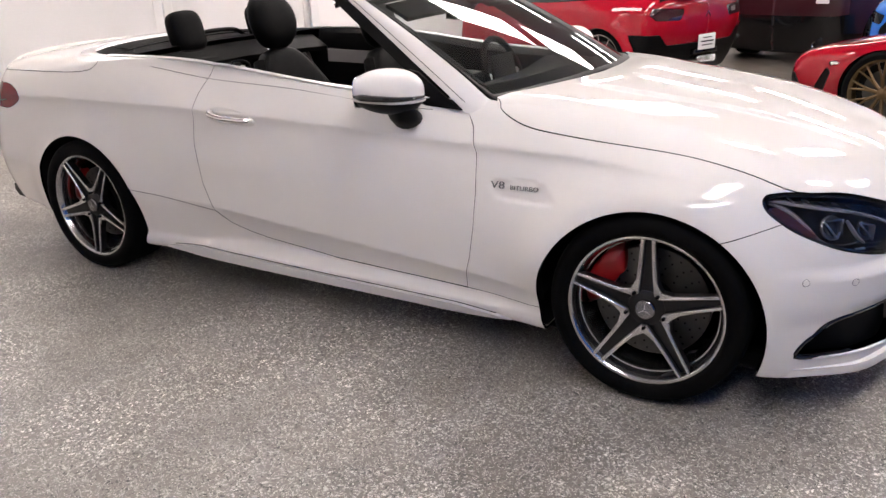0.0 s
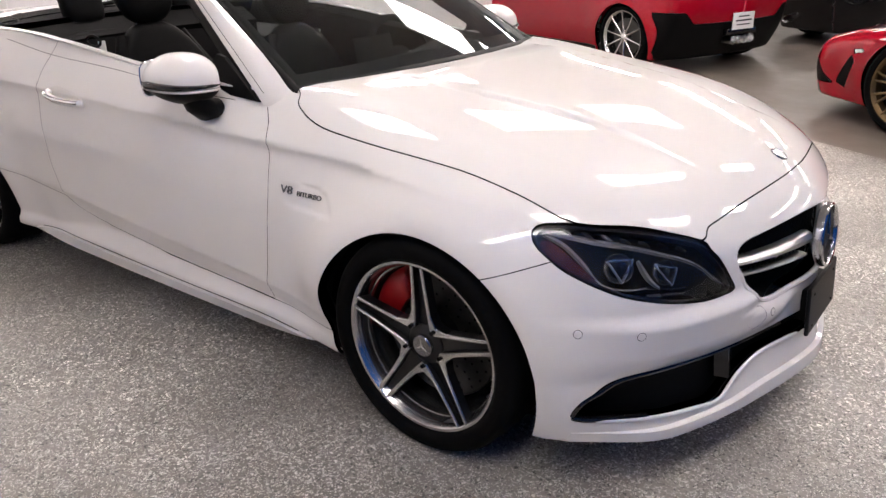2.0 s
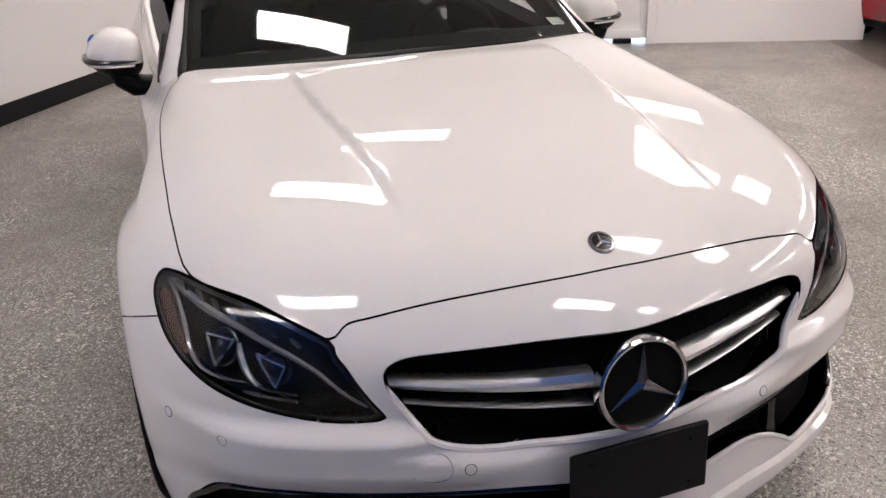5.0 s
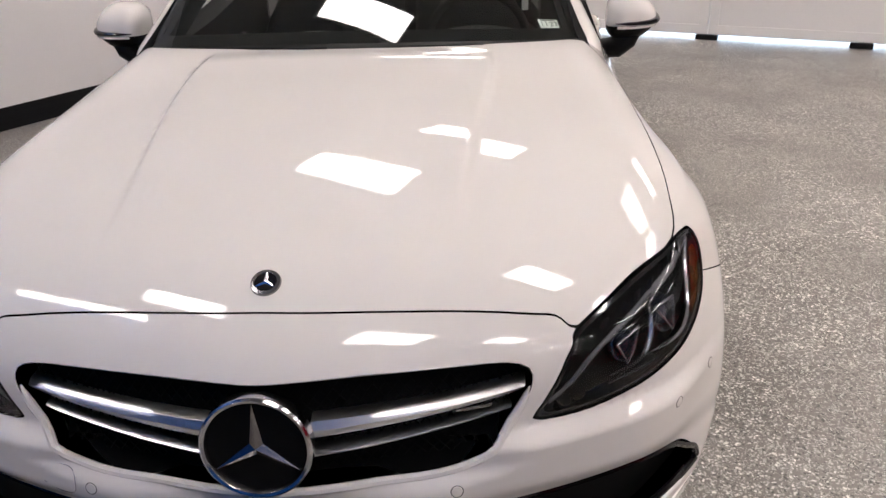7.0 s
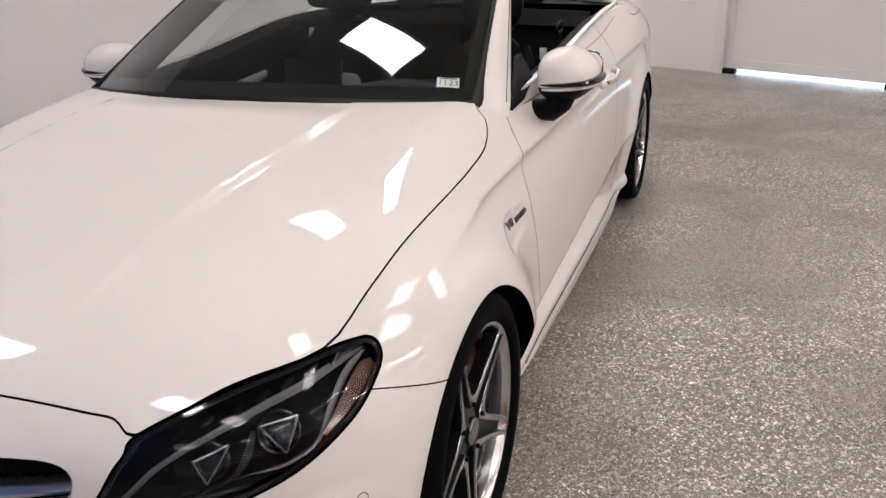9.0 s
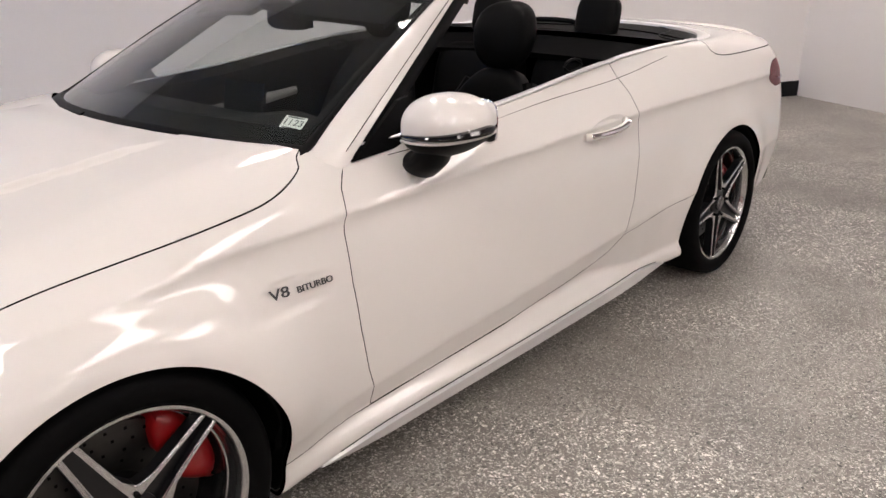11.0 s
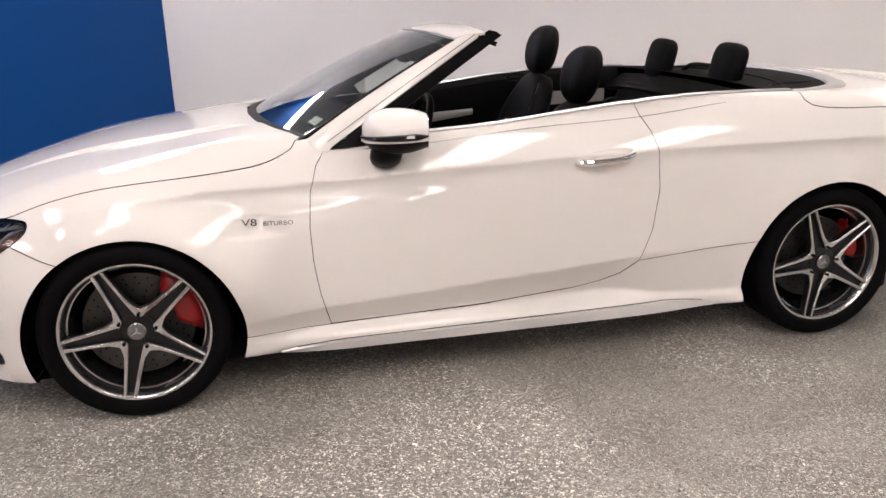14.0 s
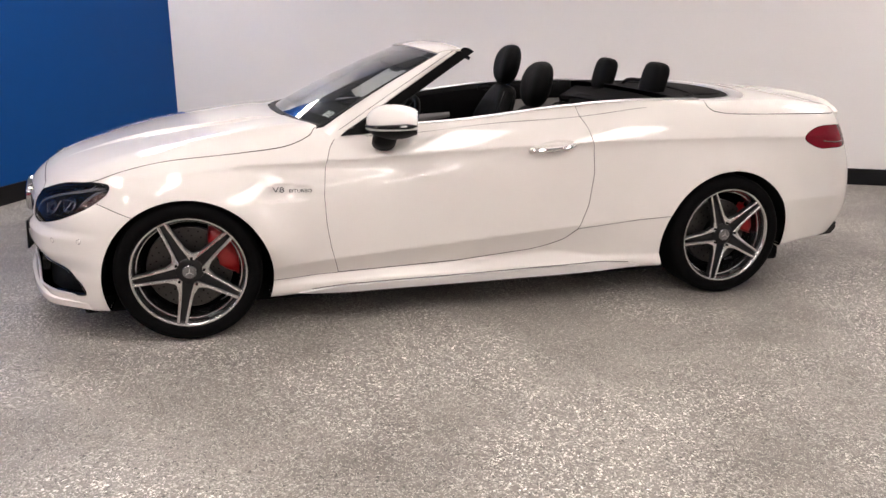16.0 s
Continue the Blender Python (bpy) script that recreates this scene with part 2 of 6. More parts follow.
def box(bm, size, at=(0, 0, 0), rot=None, bevel=0.0, seg=2):
    m = Matrix.Translation(at) @ (rot.to_4x4() if rot is not None else Matrix.Identity(4)) @ Matrix.Diagonal((*size, 1))
    made = bmesh.ops.create_cube(bm, size=1.0, matrix=m)
    if bevel:
        edges = {e for v in made["verts"] for e in v.link_edges}
        bmesh.ops.bevel(bm, geom=list(edges), offset=bevel, segments=seg, profile=0.5, affect="EDGES")
    return bm


def loft(bm, rings, closed=True, caps=True, mat=0):
    """Skins rings of equally many points."""
    rows = [[bm.verts.new(p) for p in ring] for ring in rings]
    k = len(rows[0])
    for a, b in zip(rows, rows[1:]):
        for i in range(k if closed else k - 1):
            f = bm.faces.new((a[i], a[(i + 1) % k], b[(i + 1) % k], b[i]))
            f.material_index = mat
    if caps and closed:
        bm.faces.new(rows[0][::-1]).material_index = mat
        bm.faces.new(rows[-1]).material_index = mat
    return rows


def tube(bm, path, radius, sides=8, flat=1.0, up=(0, 0, 1), mat=0):
    """A tube along a path; radius may be a list, flat squeezes it along up."""
    pts = [Vector(p) for p in path]
    rings = []
    for i, p in enumerate(pts):
        d = (pts[min(i + 1, len(pts) - 1)] - pts[max(i - 1, 0)]).normalized()
        s = d.cross(Vector(up))
        s = s.normalized() if s.length > 1e-4 else d.orthogonal().normalized()
        u = s.cross(d)
        r = radius[i] if isinstance(radius, (list, tuple)) else radius
        rings.append([p + r * (math.cos(a) * s + flat * math.sin(a) * u) for a in (math.tau * k / sides for k in range(sides))])
    loft(bm, rings, mat=mat)
    return bm


def lathe(bm, profile, steps=64, mat=0, closed=False):
    """Turns (radius, y) pairs round the y axis."""
    rings = [[(r * math.cos(math.tau * k / steps), y, r * math.sin(math.tau * k / steps)) for k in range(steps)] for r, y in profile]
    if closed:
        rings.append(rings[0])
    loft(bm, rings, caps=False, mat=mat)
    bmesh.ops.remove_doubles(bm, verts=bm.verts[:], dist=1e-6)
    return bm


def blob(bm, at, radii, e1=0.7, e2=0.7, rot=None, nu=24, nv=16, shape=None):
    """A rounded cushion form (superellipsoid), reshaped by shape(p) if given."""
    def pw(v, e):
        return math.copysign(abs(v) ** e, v)
    rings = []
    for j in range(nv + 1):
        a = -math.pi / 2 + math.pi * (0.02 + 0.96 * j / nv)
        ring = []
        for i in range(nu):
            b = math.tau * i / nu
            p = Vector((radii[0] * pw(math.cos(a), e1) * pw(math.cos(b), e2), radii[1] * pw(math.cos(a), e1) * pw(math.sin(b), e2), radii[2] * pw(math.sin(a), e1)))
            if shape:
                p = shape(p)
            if rot is not None:
                p = rot @ p
            ring.append(p + Vector(at))
        rings.append(ring)
    loft(bm, rings)
    return bm


def prism(bm, outline, depth, place, mats=(0, 0)):
    """Extrudes a 2D outline; place(u, v, w) gives the point, w from 0 to depth."""
    a = [bm.verts.new(place(u, v, 0.0)) for u, v in outline]
    b = [bm.verts.new(place(u, v, depth)) for u, v in outline]
    bm.faces.new(a[::-1]).material_index = mats[1]
    bm.faces.new(b).material_index = mats[0]
    for i in range(len(a)):
        j = (i + 1) % len(a)
        bm.faces.new((a[i], a[j], b[j], b[i])).material_index = mats[1]
    bmesh.ops.recalc_face_normals(bm, faces=bm.faces[:])
    return bm


def rounded(points, n=6, closed=True):
    """A smooth line through the points (Catmull-Rom)."""
    pts = [Vector(p) for p in points]
    out, k = [], len(pts)
    for i in range(k if closed else k - 1):
        if closed:
            a, b, c, d = (pts[(i + j) % k] for j in (-1, 0, 1, 2))
        else:
            a, b, c, d = pts[max(i - 1, 0)], pts[i], pts[i + 1], pts[min(i + 2, k - 1)]
        for s in range(n):
            t = s / n
            out.append(0.5 * ((2 * b) + (c - a) * t + (2 * a - 5 * b + 4 * c - d) * t * t + (3 * b - a - 3 * c + d) * t ** 3))
    if not closed:
        out.append(pts[-1])
    return out


# ---- surfaces from a function: net over a grid, then panels cut out along outlines ----
def net(fn, lo, hi, h):
    """The sheet fn = 0 inside the box as vertices, normals and quads."""
    axes = [np.arange(a, b + h, h) for a, b in zip(lo, hi)]
    g = fn(*np.meshgrid(*axes, indexing="ij"))
    ins = g < 0
    corner = [(i, j, k) for i in (0, 1) for j in (0, 1) for k in (0, 1)]
    n = [s - 1 for s in g.shape]
    cut = lambda arr, c: arr[c[0]:c[0] + n[0], c[1]:c[1] + n[1], c[2]:c[2] + n[2]]
    total = sum(cut(ins, c).astype(int) for c in corner)
    cells = np.argwhere((total > 0) & (total < 8))
    index = -np.ones(n, int)
    index[tuple(cells.T)] = np.arange(len(cells))
    sums, count = np.zeros((len(cells), 3)), np.zeros(len(cells))
    for a in corner:
        for ax in range(3):
            if a[ax] == 0:
                b = tuple(v + (k == ax) for k, v in enumerate(a))
                ga, gb = g[tuple((cells + a).T)], g[tuple((cells + b).T)]
                hit = (ga < 0) != (gb < 0)
                t = np.where(hit, ga / np.where(hit, ga - gb, 1), 0)
                p = cells + np.array(a) + t[:, None] * (np.arange(3) == ax)
                sums += p * hit[:, None]
                count += hit
    verts = np.array(lo) + h * sums / count[:, None]
    quads = []
    for ax in range(3):
        u, v = (ax + 1) % 3, (ax + 2) % 3
        step = (np.arange(3) == ax).astype(int)
        sl0 = tuple(slice(0, -1) if k == ax else slice(None) for k in range(3))
        sl1 = tuple(slice(1, None) if k == ax else slice(None) for k in range(3))
        flips = np.argwhere(ins[sl0] != ins[sl1])
        ok = np.all((flips[:, [u, v]] > 0) & (flips[:, [u, v]] < np.array(n)[[u, v]]), axis=1)
        flips = flips[ok]
        eu, ev = (np.arange(3) == u).astype(int), (np.arange(3) == v).astype(int)
        q = np.stack([index[tuple((flips - d).T)] for d in (0 * eu, eu, eu + ev, ev)], 1)
        first = ins[tuple(flips.T)]
        q = np.where(first[:, None], q[:, ::-1], q)
        quads.append(q[(q >= 0).all(1)])
    verts, normals = settle(fn, verts)
    quads = np.concatenate(quads)
    a, b, c = verts[quads[:, 0]], verts[quads[:, 1]], verts[quads[:, 2]]
    turn = (np.cross(b - a, c - a) * normals[quads[:, 0]]).sum(1)
    if np.median(turn) < 0:
        quads = quads[:, ::-1]
    return verts, normals, [list(map(int, q)) for q in quads]


def slope(fn, v, e=4e-4):
    return np.stack([fn(*(v + e * d).T) - fn(*(v - e * d).T) for d in np.eye(3)], 1) / (2 * e)


def settle(fn, v, rounds=4):
    for _ in range(rounds):
        s = slope(fn, v)
        v = v - (fn(*v.T) / np.maximum((s * s).sum(1), 0.05))[:, None] * s
    s = slope(fn, v)
    return v, s / np.maximum(np.linalg.norm(s, axis=1), 1e-9)[:, None]


def cut_mesh(mesh, s):
    """Parts a mesh along s = 0 (s at each vertex): the part above nought and the part below."""
    verts, normals, faces = mesh
    extra_v, extra_n, made, sides = [], [], {}, ([], [])
    s = np.where(np.abs(s) < 1e-7, 1e-7, s)
    pos = (s > 0).tolist()

    def between(i, j):
        key = (min(i, j), max(i, j))
        if key not in made:
            t = s[key[0]] / (s[key[0]] - s[key[1]])
            extra_v.append(verts[key[0]] * (1 - t) + verts[key[1]] * t)
            extra_n.append(normals[key[0]] * (1 - t) + normals[key[1]] * t)
            made[key] = len(verts) + len(extra_v) - 1
        return made[key]

    for f in faces:
        k = [pos[i] for i in f]
        if all(k):
            sides[0].append(f)
        elif not any(k):
            sides[1].append(f)
        else:
            halves = ([], [])
            for a, b in zip(f, f[1:] + f[:1]):
                halves[0 if pos[a] else 1].append(a)
                if pos[a] != pos[b]:
                    c = between(a, b)
                    halves[0].append(c)
                    halves[1].append(c)
            for side, half in zip(sides, halves):
                if len(half) > 2:
                    side.append(half)
    if extra_v:
        verts, normals = np.concatenate([verts, extra_v]), np.concatenate([normals, extra_n])
    return tuple(tidy((verts, normals, f)) for f in sides)


def tidy(mesh):
    verts, normals, faces = mesh
    used = sorted({i for f in faces for i in f})
    at = {i: k for k, i in enumerate(used)}
    return verts[used], normals[used], [[at[i] for i in f] for f in faces]


def outline_gap(outline, mesh, pick, mask=None, gap=0.0022):
    """Cuts mesh by an outline in the plane of pick(verts): inside and outside, a shut line apart."""
    def field(m):
        d = signed(outline, pick(m[0]))
        return d if mask is None else np.where(mask(m[0]), d, -1.0)
    inside, rest = cut_mesh(mesh, field(mesh) - gap)
    _, outside = cut_mesh(rest, field(rest) + gap)
    return inside, outside


def signed(outline, p):
    """Distance of points to a closed outline in the plane, above nought inside."""
    a = np.array([tuple(q)[:2] for q in outline], float)
    b = np.roll(a, -1, 0)
    best, odd = np.full(len(p), 1e9), np.zeros(len(p), bool)
    for (ax, ay), (bx, by) in zip(a, b):
        dx, dy = bx - ax, by - ay
        t = np.clip(((p[:, 0] - ax) * dx + (p[:, 1] - ay) * dy) / max(dx * dx + dy * dy, 1e-12), 0, 1)
        best = np.minimum(best, np.hypot(p[:, 0] - ax - t * dx, p[:, 1] - ay - t * dy))
        if ay != by:
            odd ^= ((ay > p[:, 1]) != (by > p[:, 1])) & (p[:, 0] < dx * (p[:, 1] - ay) / (by - ay) + ax)
    return np.where(odd, best, -best)


def hem(mesh, depth, keep_middle=True):
    """Turns the open edges of a panel inwards, which gives the panel its thickness."""
    verts, normals, faces = mesh
    count = {}
    for f in faces:
        for a, b in zip(f, f[1:] + f[:1]):
            count[(a, b)] = 1
    edges = [(a, b) for a, b in count if (b, a) not in count]
    if keep_middle:
        edges = [(a, b) for a, b in edges if abs(verts[a][1]) > 1e-4 or abs(verts[b][1]) > 1e-4]
    vs, ns, fs, base = [], [], [], len(verts)
    for a, b in edges:
        pa, pb = verts[a], verts[b]
        qa, qb = pa - normals[a] * depth, pb - normals[b] * depth
        nn = np.cross(qb - pb, pa - pb)
        nn = nn / max(np.linalg.norm(nn), 1e-9)
        k = base + len(vs)
        vs += [pb, pa, qa, qb]
        ns += [nn] * 4
        fs.append([k, k + 1, k + 2, k + 3])
    if not vs:
        return mesh
    return np.concatenate([verts, vs]), np.concatenate([normals, ns]), faces + fs


def mirrored(mesh):
    flip = np.array([1, -1, 1])
    return mesh[0] * flip, mesh[1] * flip, [f[::-1] for f in mesh[2]]


def joined(*meshes):
    vs, ns, fs, base = [], [], [], 0
    for v, n, f in meshes:
        vs.append(v)
        ns.append(n)
        fs += [[i + base for i in q] for q in f]
        base += len(v)
    return np.concatenate(vs), np.concatenate(ns), fs


def panel(name, mesh, mat, parent, label=""):
    """Links a cut panel with its own smooth normals."""
    verts, normals, faces = mesh
    me = bpy.data.meshes.new(name)
    me.from_pydata(verts.tolist(), [], faces)
    me.materials.append(mat)
    for poly in me.polygons:
        poly.use_smooth = True
    me.update()
    me.normals_split_custom_set_from_vertices([tuple(n) for n in normals])
    return finish(new(name, me), parent, label)


def lettering(name, text, size, mat, parent, m, depth=0.0015, label=""):
    """Raised letters as a mesh."""
    cu = bpy.data.curves.new(name, "FONT")
    cu.body, cu.size, cu.extrude = text, size, depth
    cu.align_x, cu.align_y = "CENTER", "CENTER"
    tmp = new("tmp", cu)
    me = bpy.data.meshes.new_from_object(tmp.evaluated_get(bpy.context.evaluated_depsgraph_get()))
    bpy.data.objects.remove(tmp)
    bpy.data.curves.remove(cu)
    me.materials.append(mat)
    ob = new(name, me)
    ob.matrix_basis = m
    return finish(ob, parent, label)


# ---- the convertible: its outer surface as smooth functions ----
def spline(*pts):
    """Natural cubic spline through (x, y) pairs, straight beyond its ends."""
    pts = sorted(pts)
    xs, ys = np.array(pts, float).T
    n = len(xs)
    h, a, b = np.diff(xs), np.eye(n), np.zeros(n)
    for i in range(1, n - 1):
        a[i, i - 1:i + 2] = h[i - 1], 2 * (h[i - 1] + h[i]), h[i]
        b[i] = 6 * ((ys[i + 1] - ys[i]) / h[i] - (ys[i] - ys[i - 1]) / h[i - 1])
    m = np.linalg.solve(a, b)
    grid = np.linspace(xs[0], xs[-1], 2000)
    k = np.clip(np.searchsorted(xs, grid, side="right") - 1, 0, n - 2)
    p, q = xs[k + 1] - grid, grid - xs[k]
    vals = (m[k] * p ** 3 + m[k + 1] * q ** 3) / (6 * h[k]) + (ys[k] / h[k] - m[k] * h[k] / 6) * p + (ys[k + 1] / h[k] - m[k + 1] * h[k] / 6) * q
    return lambda x: np.interp(x, grid, vals)

def smax(a, b, k):
    h = np.maximum(k - np.abs(a - b), 0) / k
    return np.maximum(a, b) + h * h * k * 0.25

def smooth(x, lo, hi):
    t = np.clip((x - lo) / (hi - lo), 0, 1)
    return t * t * (3 - 2 * t)

HUBS = (0.0, -2.84)
crease_z = spline((-3.9, .848), (-3.3, .864), (-2.7, .877), (-2.15, .874), (-1.64, .863), (-1.13, .845), (-.66, .822), (-.28, .811), (.09, .787), (.5, .765), (.9, .75))
crease_y = spline((-3.9, .80), (-3.4, .868), (-2.84, .902), (-2.0, .892), (-1.3, .872), (-.63, .838), (-.2, .838), (.1, .842), (.37, .80), (.6, .73), (.9, .62))
waist_y = spline((-3.9, .82), (-3.4, .885), (-2.84, .907), (-2.0, .903), (-1.3, .898), (-.6, .888), (-.2, .890), (.1, .882), (.4, .842), (.6, .795), (.9, .70))
hood_z = spline((.95, .62), (.86, .69), (.80, .728), (.73, .764), (.662, .795), (.5, .846), (.35, .884), (.1, .938), (-.2, .978), (-.43, 1.002), (-.7, 1.006), (-1.1, .992), (-1.94, 1.06), (-2.69, 1.09), (-3.1, 1.095), (-3.4, 1.08), (-3.62, 1.045), (-3.76, 1.035), (-3.95, 1.03))
drop2 = spline((.95, .22), (.66, .17), (.41, .10), (0, .07), (-.6, .03), (-1.1, .02), (-2.6, .03), (-3.1, .06), (-3.9, .05))
drop4 = spline((.95, .32), (.66, .24), (.41, .11), (0, .05), (-.6, .02), (-1.1, 0), (-2.6, 0), (-3.1, .02), (-3.9, .05))
side_k = spline((.9, .18), (.4, .13), (0, .12), (-.4, .10), (-.7, .06), (-1.0, .025), (-2.6, .025), (-3.1, .07), (-3.9, .10))
nose_x = spline((.08, .80), (.14, .825), (.18, .845), (.22, .845), (.30, .828), (.40, .818), (.48, .822), (.56, .828), (.62, .824), (.67, .812), (.72, .785), (.80, .72), (.95, .55))
tail_x = spline((.1, -3.74), (.25, -3.82), (.38, -3.90), (.55, -3.915), (.70, -3.89), (.85, -3.83), (.95, -3.79), (1.02, -3.78), (1.1, -3.78))
bottom_z = spline((.9, .155), (.4, .165), (0, .17), (-.5, .168), (-2.3, .175), (-3.2, .235), (-3.6, .27), (-3.9, .30))

def ease(q, w):
    return 0.5 * (q + np.sqrt(q * q + w * w))

def side(x, z):
    zc, yc, ym = crease_z(x), crease_y(x), waist_y(x)
    q = z - zc
    up = ease(q, .005)
    rise = np.clip((z - .48) / (zc - .48), 0, 1.4)
    amid = smooth(x, .2, -.2) * smooth(x, -3.3, -2.9)
    under = -(.19 + .36 * amid * smooth(x, -2.15, -1.75) * smooth(x, -.36, -.68)) * ease(.352 + .074 * np.clip(-.7 - x, -.4, 2.2) - z, .004)
    sill = -.014 - .012 * smooth(x, -1.9, -2.3) - 1.1 * ease(z - .232, .010) - .8 * ease(.195 - z, .010) - .02 * (1 - amid)
    y = ym + smax(under, sill, .022) + (yc - ym) * rise ** 1.8
    s = ease(-q, .003) / .040
    hollow = .0147 * ((ym - yc) * 1.8 / (zc - .48) + .55) * smooth(x, .30, -.25) * smooth(x, -3.7, -3.2)
    y = y - .36 * up - .6 * up ** 2 - hollow * s * np.exp(1 - s)
    for hub in HUBS:
        r = np.sqrt((x - hub) ** 2 + (z - .30) ** 2)
        y = y + (.062 if hub == 0 else .026) * np.exp(-(np.maximum(r - .390, 0) / .12) ** 2) * smooth(z, .90, .72) * (1 - .85 * smooth(z, .46, .26) * smooth(x, .1, -.2) if hub == 0 else 1)
    u, v = (x + .470) / .128, (z - .680 - .05 * (x + .470)) / .041
    y = y - .0065 * smooth(((u + .3 * v) ** 4 + v ** 4) ** .25, 1.06, .72) * smooth(u, -1.1, -.2)
    return y

def top(x, y):
    dome = .013 * smooth(y - .342 - .068 * smooth(x, .5, -.3), .014, -.012) * smooth(x, .62, .15) * smooth(x, -.47, -.30)
    return hood_z(x) - drop2(x) * y ** 2 - drop4(x) * y ** 4 + dome - .007 * smooth(x, -.9, -.6) * smooth(x, .5, .0)

def body(x, y, z):
    """Below nought inside the car, above it outside."""
    y = np.abs(y)
    f = smax(y - side(x, z), z - top(x, y), side_k(x))
    shelf = .038 * smooth(z, .540, .500) * smooth(z, .345, .43) * smooth(y - .15 * smooth(z, .43, .48), .10, .34)
    f = smax(f, x - (nose_x(z) + shelf - .265 * (np.sqrt(y * y + .01) - .1) - .23 * y ** 4), .11)
    f = smax(f, tail_x(z) + .22 * y ** 2 + .25 * y ** 6 - x, .10)
    return smax(f, bottom_z(x) - z, .02)

# ---- the hall ----
def room_box(name, lo, hi, mat, label, category="", bevel=0.0, kind="structure"):
    bm = bmesh.new()
    box(bm, [b - a for a, b in zip(lo, hi)], [(a + b) / 2 for a, b in zip(lo, hi)], bevel=bevel)
    ob = part(name, bm, mat, None, "", smooth=False, m=ROOM.copy())
    return tagged(ob, label, category, kind=kind)


WALL_X, WALL_Y = -9.5, 7.45
room_box("floor_1", (-16, 0, -0.2), (6, 7.1, 0), EPOXY, "grey epoxy floor strewn with pale flakes", "floor")
room_box("floor_2", (-16, 7.1, -0.2), (6, 18, -0.002), CONCRETE, "brown sealed concrete floor, slightly shiny", "floor")
room_box("wall_white", (-16, -0.2, 0), (6, 0, CEILING_Z), WALL_PAINT, "plain white painted wall", "wall")
room_box("wall_blue", (-0.135, 0, 0), (0.2, 7.1, CEILING_Z), BLUE_WALL, "plain deep blue painted wall", "wall")
room_box("wall_back_1", (WALL_X - 0.2, 0, 0), (WALL_X, 1.86, CEILING_Z), WALL_PAINT, "plain white painted wall beside a garage door", "wall")
room_box("wall_back_2", (WALL_X - 0.2, 5.27, 0), (WALL_X, WALL_Y, CEILING_Z), WALL_PAINT, "plain white painted wall with an open end", "wall")
room_box("wall_back_3", (WALL_X - 0.2, 1.86, 3.05), (WALL_X, 5.27, CEILING_Z), WALL_PAINT, "plain white painted wall above a garage door", "wall")
# Assumed far walls, added to close the hall; their white bounces light.
room_box("wall_far_1", (-16.2, 0, 0), (-16, 18, CEILING_Z), WALL_PAINT, "plain white painted wall of the workshop", "wall")
room_box("wall_far_2", (6, 0, 0), (6.2, 18, CEILING_Z), WALL_PAINT, "plain white painted wall of the workshop", "wall")
room_box("wall_far_3", (-16, 18, 0), (6, 18.2, CEILING_Z), WALL_PAINT, "plain white painted wall of the workshop", "wall")
room_box("ceiling", (-16.2, -0.2, CEILING_Z), (6.2, 18.2, CEILING_Z + 0.2), CEIL_MAT, "plain grey tiled ceiling with light panels", "ceiling")
room_box("baseboard_1", (WALL_X, 0, 0), (-0.150, 0.014, 0.155), BASE_BLACK, "black rubber baseboard", "baseboard", 0.004)
room_box("baseboard_2", (-0.149, 0.0, 0), (-0.135, 7.1, 0.155), BASE_BLACK, "black rubber baseboard", "baseboard", 0.004)


def garage_door():
    """A white two-leaf door with frame, stiles and a gap of daylight under it."""
    door = tagged(new("door_1"), "white steel garage door with daylight under it", "door", kind="structure")
    door.matrix_basis = ROOM.copy()
    for y0, y1 in ((1.868, 3.562), (3.568, 5.262)):
        bm = bmesh.new()
        box(bm, (0.05, y1 - y0, 2.93), (WALL_X - 0.08, (y0 + y1) / 2, 0.05 + 2.93 / 2), bevel=0.004)
        leaf = part("door_leaf", bm, DOOR_WHITE, door, smooth=False)
        for zz, hh in ((0.10, 0.09), (2.9, 0.09)):
            bm = bmesh.new()
            box(bm, (0.014, y1 - y0 - 0.02, hh), (WALL_X - 0.048, (y0 + y1) / 2, zz), bevel=0.004)
            part("rail", bm, DOOR_WHITE, leaf, smooth=False)
        for yy in (y0 + 0.05, y1 - 0.05):
            bm = bmesh.new()
            box(bm, (0.016, 0.09, 2.72), (WALL_X - 0.046, yy, 1.5), bevel=0.004)
            part("stile", bm, DOOR_WHITE, leaf, smooth=False)
    for y0, y1, z0, z1 in ((1.80, 1.90, 0, 3.02), (5.23, 5.33, 0, 3.02), (1.80, 5.33, 2.99, 3.09)):
        bm = bmesh.new()
        box(bm, (0.05, y1 - y0, z1 - z0), (WALL_X + 0.012, (y0 + y1) / 2, (z0 + z1) / 2), bevel=0.006)
        part("door_frame", bm, DOOR_WHITE, door, smooth=False)
    for yy, ww in ((3.565, 0.22), (4.98, 0.20), (1.95, 0.16)):
        bm = bmesh.new()
        box(bm, (0.06, ww, 0.05), (WALL_X - 0.03, yy, 0.026), bevel=0.008)
        part("door_foot", bm, BASE_BLACK, door, "black rubber door foot", smooth=False)


garage_door()
room_box("backdrop", (-10.2, 1.4, -0.05), (-10.15, 5.7, 3.2), DAYLIGHT, "bright daylight outside behind the door", "backdrop")


